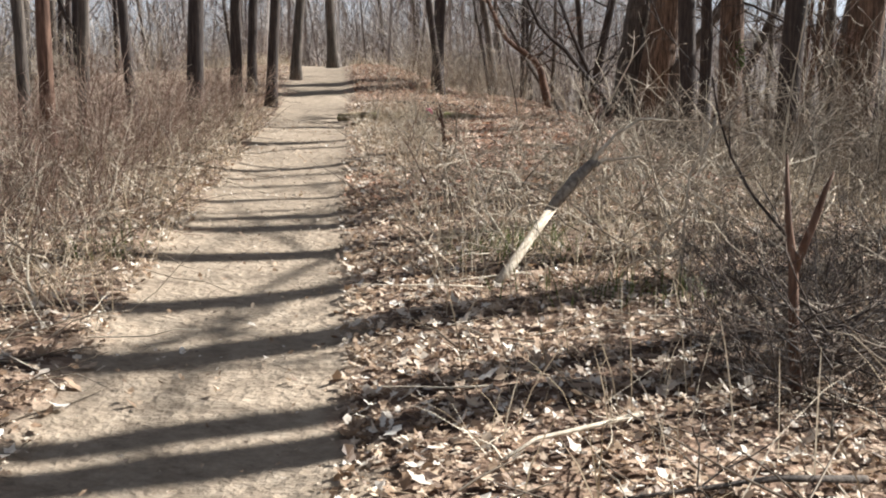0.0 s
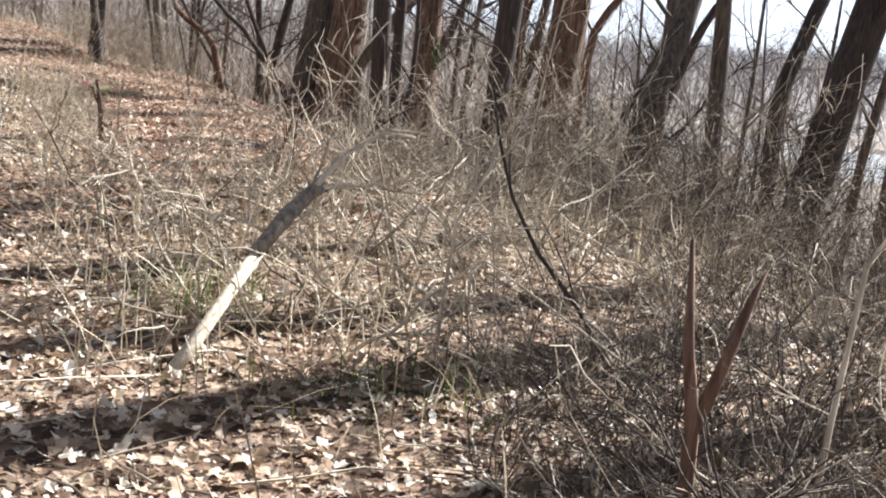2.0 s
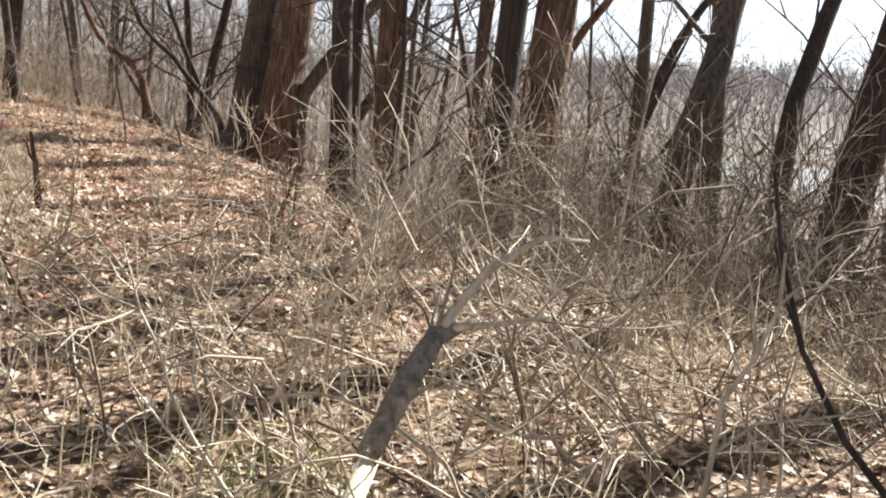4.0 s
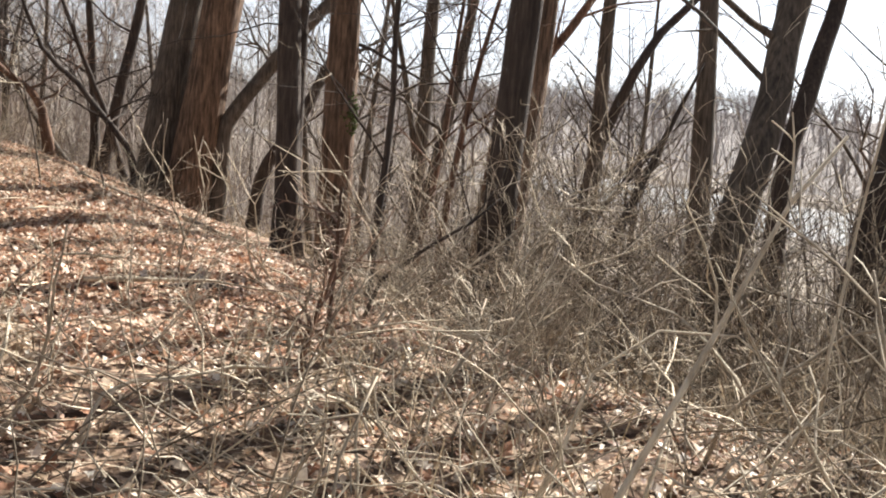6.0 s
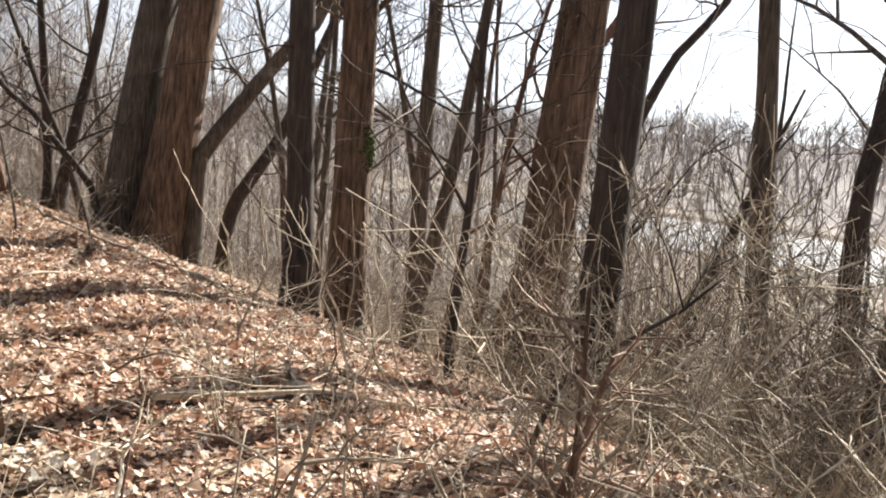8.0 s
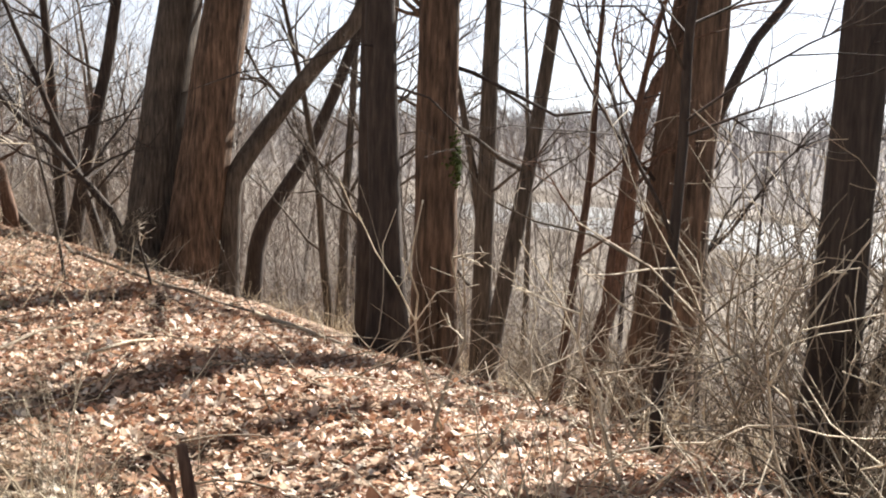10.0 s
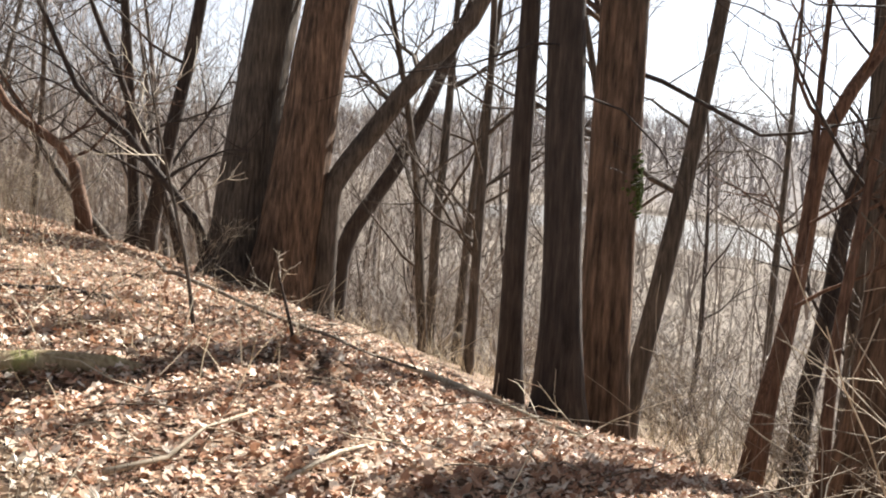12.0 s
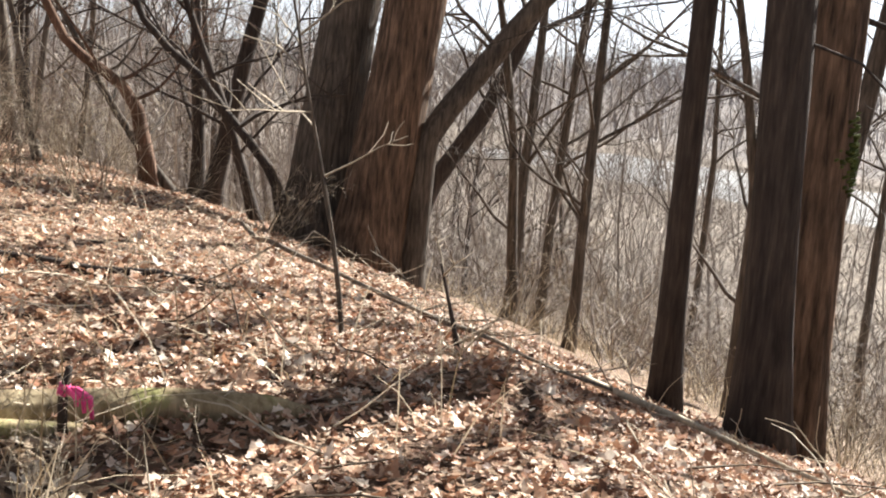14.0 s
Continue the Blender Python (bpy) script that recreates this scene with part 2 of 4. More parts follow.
def trunk_line(rng, height, lean, bend, steps):
    """lean: metres that the top stands aside of the base, per metre of height."""
    pts, off, v = [], Vector((0, 0, 0)), Vector((rng.gauss(0, bend), rng.gauss(0, bend), 0))
    for i in range(steps + 1):
        h = height * i / steps
        pts.append(Vector((lean[0] * h + off.x, lean[1] * h + off.y, h - 0.25)))
        v += Vector((rng.gauss(0, bend), rng.gauss(0, bend), 0)) * 0.6
        if i > 0:
            off += v * (height / steps)
    return pts


def along(rng, way, height, steps):
    """A trunk line through a few waypoints above the base, carried on past the last."""
    knots = [Vector((0, 0, -0.25))] + [Vector(w) for w in way]
    end = (knots[-1] - knots[-2]).normalized() * 0.5 + Vector((0, 0, 0.5))
    while knots[-1].z < height:
        knots.append(knots[-1] + end.normalized() * 1.0)
    out = []
    for i in range(steps + 1):
        k = (len(knots) - 1) * i / steps
        j = min(int(k), len(knots) - 2)
        f = k - j
        p0, p1, p2, p3 = knots[max(j - 1, 0)], knots[j], knots[j + 1], knots[min(j + 2, len(knots) - 1)]
        out.append(0.5 * ((2 * p1) + (p2 - p0) * f + (2 * p0 - 5 * p1 + 4 * p2 - p3) * f * f + (3 * p1 - p0 - 3 * p2 + p3) * f ** 3) + Vector((rng.gauss(0, 0.008), rng.gauss(0, 0.008), 0)))
    return out


def tree(name, seed, x, y, r, height, lean=(0, 0), bend=0.012, mat=None, first=3.0, limbs=12, label="", sides=12, flare=1.0, group="woodland trees", twig_level=2, reach=0.28, z=None, way=None):
    """A bare tree: a flared trunk and limbs that fork into twigs."""
    rng = random.Random(seed)
    mat = mat or BARK_GREY
    root = new(name)
    root.location = (x, y, ground(x, y) if z is None else z)
    steps = max(14, int(height * 2))
    pts = along(rng, way, height, steps) if way else trunk_line(rng, height, lean, bend, steps)
    rad = []
    for i in range(len(pts)):
        h = height * i / steps
        rad.append(max(0.012, r * (1 - 0.88 * (h / height) ** 1.15)) * (1 + 0.55 * flare * math.exp(-max(0, h - 0.25) / 0.22)))
    t = Pile()
    t.tube(pts, rad, sides, 0.13, seed * 1.7)
    part("trunk", t, mat, root)
    if limbs:
        for _ in range(limbs):
            h = rng.uniform(first, height * 0.97)
            k = h / height * steps
            i = min(int(k), steps - 1)
            p = pts[i].lerp(pts[i + 1], k - i)
            a = rng.uniform(0, 2 * math.pi)
            rr = rad[i]
            lim = Pile()
            ln = height * reach * (1.15 - 0.75 * h / height) * rng.uniform(0.6, 1.2)
            branch(lim, rng, p, (math.cos(a), math.sin(a), rng.uniform(0.3, 1.1)), ln, min(rr * 0.4, 0.008 + ln * 0.009), twig_level, 6, 0.13, 0.03, 5)
            part("limb", lim, mat, root)
    return tagged(root, label or "bare grey-brown tree on the wooded slope", "tree", group)


# ---- ground ----
def axis(spans):
    out = []
    for a, b, step in spans:
        out += list(np.arange(a, b, step))
    return out + [spans[-1][1]]


def build_ground():
    us = axis([(-900, -200, 70), (-200, -40, 20), (-40, -12, 2.5), (-12, -4, 0.5), (-4, 9, 0.14), (9, 20, 0.5), (20, 60, 2.5), (60, 76, 8), (76, 78, 0.5), (78, 118, 8), (118, 120, 0.5), (120, 240, 15), (240, 1400, 60)])
    ss = axis([(-900, -200, 70), (-200, -30, 17), (-30, -8, 2), (-8, 28, 0.16), (28, 50, 0.8), (50, 120, 5), (120, 300, 15), (300, 1400, 80)])
    verts, faces = [], []
    for s in ss:
        for u in us:
            x, y = xy_of(float(u), float(s))
            verts.append((x, y, ground(x, y)))
    w = len(us)
    for j in range(len(ss) - 1):
        for i in range(w - 1):
            a = j * w + i
            faces.append((a, a + 1, a + w + 1, a + w))
    me = bpy.data.meshes.new("ground")
    me.from_pydata(verts, [], faces)
    me.polygons.foreach_set("use_smooth", [True] * len(faces))
    me.materials.append(ground_material())
    return tagged(new("ground", me), "brown leaf-strewn woodland ground with a worn dirt trail", "ground", kind="structure")


build_ground()


def build_water():
    m, n, l, b = material("pale river water", 0.35)
    b.inputs["Base Color"].default_value = (0.20, 0.20, 0.19, 1)
    b.inputs["Specular IOR Level"].default_value = 0.5
    bumped(n, l, b, noisy(n, l, 1.5, 4), 0.15, 0.03)
    verts = []
    for s in (-250, 420):
        for u in (78, 112):
            verts.append((*xy_of(u, s), -7.25))
    me = bpy.data.meshes.new("water")
    me.from_pydata(verts, [], [(0, 1, 3, 2)])
    me.materials.append(m)
    tagged(new("water", me), "pale river reflecting the bright sky beyond the trees", "water", kind="structure")


build_water()

# ---- trees by the rim of the slope ----
tree("tree", 11, -4.52, 23.5, 0.38, 17, (0.125, 0.02), 0.004, BARK_GREY, 4, 12, "tall dark trunk of a twin-stemmed tree on the rim", 24)
tree("tree", 12, -3.85, 23.0, 0.41, 17, (0.135, 0.0), 0.004, BARK_BROWN, 4, 12, "tall furrowed brown trunk of a twin-stemmed tree on the rim", 28)
dark_tree = tree("tree", 13, -1.50, 15.9, 0.165, 15, (-0.045, 0.0), 0.004, BARK_DARK, 3.0, 12, "slim near-black trunk beside a furrowed brown trunk", 20, 1.3)
brown_tree = tree("tree", 14, -0.95, 16.75, 0.235, 16, (-0.012, 0.0), 0.003, BARK_BROWN, 3.0, 12, "straight furrowed brown trunk with a patch of green moss", 28, 0.4)
tree("tree", 15, -1.56, 17.75, 0.115, 13, (-0.02, 0.0), 0.005, BARK_DARK, 3, 10, "thin dark straight trunk on the rim", 14)
thick_tree = tree("tree", 16, 1.0, 15.77, 0.33, 17, (0.085, 0.0), 0.004, BARK_BROWN, 5.5, 8, "thick furrowed brown trunk leaning over the slope", 28)
tree("tree", 17, 0.50, 11.31, 0.16, 14, (0.05, 0.0), 0.005, BARK_DARK, 2.5, 8, "dark trunk amid dense brush on the slope", 18)
tree("tree", 18, 4.2, 12.8, 0.29, 16, (0.20, 0.03), 0.006, BARK_DARK, 3, 9, "stout dark trunk leaning away down the slope", 22)
tree("tree", 19, 1.98, 9.85, 0.15, 13, mat=BARK_GREY, first=2.8, limbs=9, label="crooked grey trunk leaning over the slope", sides=16, way=((0.14, 0.05, 0.8), (0.24, 0.05, 1.65), (0.45, 0.2, 2.35), (0.66, 0.55, 3.2), (0.9, 0.7, 4.3)))
tree("tree", 20, 2.75, 21.1, 0.13, 10, mat=BARK_DARK, first=5.2, limbs=8, label="thin kinked dark trunk leaning over the slope", sides=10, way=((0.2, 0.1, 1.4), (0.45, 0.2, 2.6), (0.8, 0.5, 4.0), (1.15, 0.3, 5.0), (1.65, 0.6, 5.8), (2.6, 1.2, 6.8)))
tree("tree", 21, -3.25, 22.95, 0.17, 11, mat=BARK_GREY, first=3.2, limbs=10, label="grey trunk slanting away from the twin trunks", sides=14, way=((0.03, 0, 0.3), (0.06, 0, 1.46), (0.15, 0, 1.85), (0.41, 0, 2.25), (0.79, -0.02, 2.79), (1.25, -0.05, 3.43), (1.92, -0.1, 4.23)))
tree("tree", 22, -2.98, 27.0, 0.16, 11, mat=BARK_DARK, first=3.4, limbs=10, label="dark curved trunk slanting low over the slope", sides=14, way=((0.12, 0, 0.6), (0.17, 0, 1.05), (0.34, 0, 1.6), (0.92, -0.02, 2.48), (1.36, -0.04, 3.47), (1.84, -0.06, 4.72), (2.3, -0.1, 6.0)))
tree("tree", 23, -5.9, 25.6, 0.13, 10, (0.10, 0.0), 0.05, BARK_DARK, 0.9, 16, "small dark many-limbed tree on the ridge", 12)
tree("tree", 24, 0.1, 19.7, 0.12, 12, (0.15, 0.0), 0.02, BARK_GREY, 2.5, 12, "slanting grey trunk behind a brown trunk", 12)
tree("tree", 25, 1.06, 18.3, 0.11, 9, mat=BARK_RED, first=2.4, limbs=11, label="crooked reddish trunk leaning over the slope", sides=12, way=((0.1, 0.05, 0.7), (0.42, 0.4, 1.5), (0.6, 0.5, 2.24), (0.62, 0.35, 3.44), (0.95, 0.4, 4.14), (1.5, 0.5, 4.9)))
tree("tree", 26, -0.5, 11.2, 0.036, 7, (-0.04, 0.0), 0.09, BARK_DARK, 1.4, 12, "crooked dark trunk with knotted limbs on the slope", 10, flare=0.4)
tree("tree", 27, -0.64, 27.9, 0.09, 11, (0.02, 0), 0.02, BARK_GREY, 2.5, 12, "thin grey trunk below the rim", 10)
tree("tree", 28, -1.25, 27.4, 0.10, 12, (0.03, 0), 0.03, BARK_GREY, 2.5, 12, "thin grey trunk below the rim", 10)
tree("tree", 29, -1.14, 23.3, 0.08, 10, (0.07, 0), 0.03, BARK_GREY, 1.5, 14, "thin forked grey trunk below the rim", 10)
tree("tree", 30, 6.3, 30.4, 0.10, 13, (-0.02, 0), 0.02, BARK_GREY, 3, 12, "thin upright grey trunk on the valley side", 10)
tree("tree", 31, 0.02, 15.73, 0.05, 6, (0.13, 0), 0.04, BARK_RED, 1.2, 12, "slim reddish leaning stem on the slope", 8)
tree("tree", 32, 0.30, 15.2, 0.055, 6, (0.08, 0), 0.05, BARK_RED, 1.0, 12, "slim reddish leaning stem on the slope", 8)
tree("tree", 33, -8.8, 26.4, 0.11, 11, (-0.05, 0), 0.03, BARK_GREY, 2, 12, "grey-brown tree on the ridge", 10)
tree("tree", 34, -6.45, 23.8, 0.085, 5, mat=BARK_RED, first=0.8, limbs=10, label="short reddish leaning tree with slanting limbs", sides=10, way=((-0.21, -0.03, 0.95), (-0.62, -0.1, 1.39), (-1.08, -0.19, 1.74)), reach=0.4)
tree("tree", 35, -6.15, 25.9, 0.10, 9, (0.08, 0), 0.05, BARK_DARK, 1.0, 14, "dark many-limbed tree on the ridge", 10)
tree("tree", 36, 4.4, 15.3, 0.15, 12, mat=BARK_DARK, first=4.4, limbs=10, label="dark trunk on the valley side", sides=12, way=((0.08, 0.0, 1.5), (0.1, 0.0, 2.7), (0.16, 0.0, 3.8), (0.55, 0.4, 4.9), (0.9, 0.8, 5.9)))
tree("tree", 37, 6.0, 17.1, 0.10, 12, (0.10, 0), 0.04, BARK_GREY, 2.5, 12, "thin grey trunk on the valley side", 10)
tree("tree", 38, 1.3, 13.1, 0.09, 3.4, (0.5, 0.0), 0.03, BARK_DARK, 1.0, 3, "broken dark snag with a pale bare limb", 10)

tree("tree", 39, -4.75, 23.4, 0.075, 5.5, mat=BARK_DARK, first=1.2, limbs=8, label="dark trunk slanting low from the twin trunks", sides=9, way=((-0.1, 0, 0.5), (-0.3, 0, 0.9), (-0.7, -0.02, 1.35), (-1.25, -0.05, 2.0), (-1.75, -0.1, 2.4)), reach=0.4)
tree("tree", 40, -6.0, 24.2, 0.06, 4.5, (-0.75, 0.0), 0.08, BARK_GREY, 0.8, 8, "low slanting grey trunk with crossing limbs", 9, reach=0.4)
tree("tree", 56, -5.1, 24.6, 0.075, 6.0, (-0.35, 0.0), 0.08, BARK_DARK, 0.8, 10, "crooked dark trunk with crossing limbs", 9, reach=0.4)
tree("tree", 57, -7.4, 22.6, 0.05, 5.0, (-0.45, 0.0), 0.08, BARK_GREY, 0.6, 10, "crooked slim grey trunk on the ridge", 8, reach=0.4)


def bough(owner, seed, start, steps, r, twigs):
    """A long limb through a few offsets from where it leaves the trunk."""
    rng = random.Random(seed)
    base = Vector(start) - Vector(owner.location)
    pts = [base + Vector(q) for q in steps]
    pile = Pile()
    pile.tube(pts, taper(r, r * 0.15, len(pts)), 7, 0.1, seed)
    for _ in range(twigs):
        i = rng.randrange(1, len(pts) - 1)
        branch(pile, rng, pts[i].lerp(pts[i + 1], rng.random()), (rng.gauss(0.5, 0.5), rng.gauss(0, 0.6), rng.gauss(0.1, 0.6)), rng.uniform(0.4, 1.0), r * 0.35, 1, 4, 0.16, 0.0, 4)
    part("limb", pile, BARK_DARK, owner)


bough(brown_tree, 91, (-0.80, 16.75, 2.23), ((-0.15, 0.05, 0.05), (0.15, -0.05, -0.04), (0.64, -0.23, -0.29), (0.93, -0.34, -0.44), (1.23, -0.48, -0.4), (1.55, -0.64, -0.3), (2.1, -0.8, -0.15), (2.6, -0.9, 0.1)), 0.024, 6)
bough(dark_tree, 92, (-1.42, 15.85, 1.96), ((-0.15, 0.0, 0.05), (0.21, -0.06, -0.06), (0.49, -0.15, -0.33), (0.68, -0.22, -0.62), (0.73, -0.24, -0.80)), 0.012, 2)
bough(dark_tree, 95, (-1.42, 15.85, 2.30), ((-0.15, 0.0, 0.05), (-0.5, -0.1, 0.05), (-1.0, -0.2, -0.15), (-1.5, -0.3, -0.25), (-2.1, -0.4, -0.5)), 0.013, 3)
bough(thick_tree, 93, (0.83, 15.65, 1.35), ((0.1, 0.05, -0.15), (-0.25, 0.1, 0.25), (-0.55, 0.13, 0.7), (-0.85, 0.24, 1.3), (-1.05, 0.3, 1.4), (-1.5, 0.4, 1.5)), 0.02, 4)
bough(thick_tree, 94, (0.83, 15.5, 2.6), ((0.1, 0.05, -0.1), (-0.3, -0.2, 0.15), (-0.9, -0.4, 0.1), (-1.2, -0.45, 0.2)), 0.016, 4)

# ---- trees along the trail ----
for seed, x, y, r, h, lx, mat in ((41, -6.4, 5.0, 0.07, 10, 0.0, BARK_GREY), (42, -5.6, 4.4, 0.075, 11, 0.02, BARK_RED), (43, -6.6, 6.15, 0.07, 10, 0.03, BARK_GREY), (44, -7.9, 8.9, 0.08, 10, -0.07, BARK_DARK), (45, -7.8, 10.2, 0.13, 11, 0.02, BARK_DARK), (46, -9.4, 13.9, 0.11, 13, 0.06, BARK_DARK), (47, -10.2, 15.8, 0.10, 13, 0.06, BARK_DARK), (48, -8.9, 14.3, 0.10, 13, 0.08, BARK_DARK), (49, -10.4, 18.0, 0.11, 13, 0.03, BARK_GREY), (50, -11.5, 21.9, 0.13, 13, 0.0, BARK_GREY), (51, -7.6, 19.3, 0.13, 13, -0.02, BARK_DARK), (53, -7.0, 18.0, 0.08, 9, -0.09, BARK_DARK)):
    tree("tree", seed, x, y, r, h, (lx, 0.0), 0.02, mat, 2.2, 12, "slim bare tree beside the woodland trail", 10)

# trees on the sunny side whose shadows cross the trail
for seed, u, s, r, h, ls in ((61, 7.0, 1.32, 0.23, 19, 0.0), (62, 7.8, 2.05, 0.19, 19, 0.0), (60, 8.6, 3.30, 0.11, 17, 0.0), (63, 8.2, 3.65, 0.25, 19, 0.0), (64, 9.0, 4.64, 0.25, 20, 0.0), (65, 9.6, 6.13, 0.25, 21, 0.0), (66, 10.4, 7.55, 0.14, 20, 0.0), (67, 11.0, 8.48, 0.14, 21, 0.0), (55, 13.5, 10.85, 0.16, 20, 0.0), (59, 14.0, 12.6, 0.20, 20, 0.0), (68, 7.0, -0.5, 0.22, 18, 0.0), (69, 10.5, 12.6, 0.16, 17, 0.0), (54, 10.4, 7.2, 0.32, 8.5, 0.0), (70, 12.0, 16.9, 0.16, 17, 0.0), (58, 9.8, 18.8, 0.15, 16, 0.0)):
    x, y = xy_of(u, s)
    tree("tree", seed, x, y, r, h, (PS[0] * ls, PS[1] * ls), 0.014, BARK_GREY, 8, 5, "bare tree casting a shadow across the trail", 10)


# ---- shrubs and trees that repeat ----
def shrub_kind(seed, height, stems, spread, r, level, kids, mat, root_spread=0.15, name="shrub"):
    """A leafless shrub, each stem with its twigs a part."""
    rng = random.Random(seed)
    root = new(name)
    for _ in range(stems):
        pile = Pile()
        a = rng.uniform(0, 2 * math.pi)
        q = spread * math.sqrt(rng.random())
        p = Vector((math.cos(a) * root_spread * q, math.sin(a) * root_spread * q, -0.05))
        branch(pile, rng, p, (math.cos(a) * q, math.sin(a) * q, 1), height * rng.uniform(0.55, 1.1), r * rng.uniform(0.6, 1.2), level, 4, 0.17, -0.01, kids)
        part("stem", pile, mat, root)
    return root


GREY_SHRUBS = [shrub_kind(100 + i, 1.5, 9, 0.8, 0.0075, 2, 5, TWIG) for i in range(4)]
DARK_SHRUBS = [shrub_kind(110 + i, 1.5, 10, 0.95, 0.008, 2, 5, BUSH) for i in range(3)]
RED_SHRUBS = [shrub_kind(120 + i, 1.1, 9, 0.85, 0.0055, 2, 4, BRAMBLE, 0.5, "bramble") for i in range(4)]
PLANTED = set()


def plant(kinds, rng, u, s, size, label, group):
    x, y = xy_of(u, s)
    kind = rng.choice(kinds)
    k = size * rng.uniform(0.8, 1.2)
    m = pose(x, y, ground(x, y), rng.gauss(0, 4), rng.gauss(0, 4), rng.uniform(0, 360))
    if kind in PLANTED:
        ob = copy_thing(kind, m)
    else:
        PLANTED.add(kind)
        ob = kind
        ob.matrix_basis = m
    ob.scale = (k, k, k * rng.uniform(0.85, 1.15))
    tagged(ob, label, "shrub", group)


def shrubs():
    rng = random.Random(5)
    # brush between the trail and the slope
    for _ in range(26):
        plant(GREY_SHRUBS, rng, rng.uniform(1.6, 5.0), rng.uniform(2.4, 8.0), 0.5, "tangled pale leafless shrub in dry grass", "brush beside the trail")
    for _ in range(12):
        plant(DARK_SHRUBS + GREY_SHRUBS, rng, rng.uniform(2.4, 5.0), rng.uniform(-1.0, 2.2), 0.55, "dense leafless shrub in dead leaves beside the trail", "dark brush beside the trail")
    for _ in range(16):
        plant(DARK_SHRUBS, rng, rng.uniform(1.4, 3.2), rng.uniform(-0.9, 0.9), 0.42, "low dense dark shrub beside the trail", "low dark brush beside the trail")
    for _ in range(12):
        plant(DARK_SHRUBS, rng, rng.uniform(1.3, 2.2), rng.uniform(-1.15, -0.2), 0.33, "low dense dark shrub beside the trail", "low dark brush beside the trail")
    # brush on the slope
    for _ in range(44):
        plant(GREY_SHRUBS + DARK_SHRUBS, rng, rng.uniform(4.8, 9.5), rng.uniform(4.0, 10.8), 1.05, "tall tangled grey-brown leafless shrub on the slope", "brush on the slope")
    for _ in range(16):
        plant(GREY_SHRUBS, rng, rng.uniform(5.0, 8.0), rng.uniform(6.8, 10.0), 1.5, "tall tangled tan leafless shrub around the trunks", "tall brush on the slope")
    for _ in range(60):
        plant(GREY_SHRUBS + DARK_SHRUBS, rng, rng.uniform(9.3, 17), rng.uniform(10, 28), 1.0, "grey leafless shrub on the lower slope", "brush on the lower slope")
    for _ in range(12):
        plant(GREY_SHRUBS, rng, rng.uniform(0.1, 1.0), rng.uniform(6.5, 14), 0.4, "low tangled pale leafless shrub in dry grass", "brush beside the trail")
    # canes left of the trail
    for _ in range(70):
        plant(RED_SHRUBS, rng, -1.75 - abs(rng.gauss(0, 1.5)), rng.uniform(1.0, 17), 0.9, "reddish leafless bramble beside the trail", "brambles beside the trail")
    for _ in range(38):
        plant(RED_SHRUBS + GREY_SHRUBS, rng, rng.choice((-1, 1)) * rng.uniform(1.4, 5) - 0.8, rng.uniform(17, 40), 0.9, "reddish-brown leafless bramble beside the trail", "brambles further along the trail")
    for _ in range(26):
        plant(GREY_SHRUBS, rng, rng.uniform(2.5, 6.0), rng.uniform(20, 34), 0.7, "grey leafless shrub on the ridge", "brush on the ridge")
    for _ in range(26):
        plant(GREY_SHRUBS, rng, rng.uniform(-7, -3), rng.uniform(0, 16), 1.1, "grey leafless shrub beside the trail", "brush beyond the trail")


shrubs()


def wood_tree(seed, height, r, mat):
    """A distant tree of two parts."""
    rng = random.Random(seed)
    steps = 14
    pts = trunk_line(rng, height, (rng.gauss(0, 0.08), rng.gauss(0, 0.08)), 0.05, steps)
    t, c = Pile(), Pile()
    rad = [max(0.012, r * (1 - 0.9 * i / steps)) for i in range(steps + 1)]
    t.tube(pts, rad, 7, 0.1, seed)
    for _ in range(13):
        k = rng.uniform(2.5, steps - 0.5)
        i = int(k)
        a = rng.uniform(0, 6.28)
        ln = height * 0.30 * (1.15 - 0.8 * k / steps) * rng.uniform(0.6, 1.2)
        branch(c, rng, pts[i].lerp(pts[i + 1], k - i), (math.cos(a), math.sin(a), rng.uniform(0.4, 1.3)), ln, min(rad[i] * 0.45, 0.012 + ln * 0.011), 2, 4, 0.15, 0.04, 4)
    root = new("tree")
    part("trunk", t, mat, root)
    part("crown", c, mat, root)
    return tagged(root, "slim bare tree in the woods beyond the trail", "tree", "far woodland trees")


def woods():
    rng = random.Random(8)
    kinds = [wood_tree(200 + i, rng.uniform(8, 14), rng.uniform(0.07, 0.14), (BARK_GREY, BARK_DARK, BARK_GREY)[i % 3]) for i in range(6)]
    spots = []
    for _ in range(34):
        spots.append((rng.uniform(9.5, 40), rng.uniform(4, 60)))
    for _ in range(34):
        spots.append((rng.uniform(-20, -4.2), rng.uniform(12, 62)))
    for _ in range(16):
        spots.append((rng.uniform(1.5, 7.5), rng.uniform(27, 62)))
    for i, (u, s) in enumerate(spots):
        x, y = xy_of(u, s)
        m = pose(x, y, ground(x, y) - 0.05, 0, 0, rng.uniform(0, 360))
        if i < len(kinds):
            kinds[i].matrix_basis = m
        else:
            copy_thing(kinds[i % len(kinds)], m)


woods()


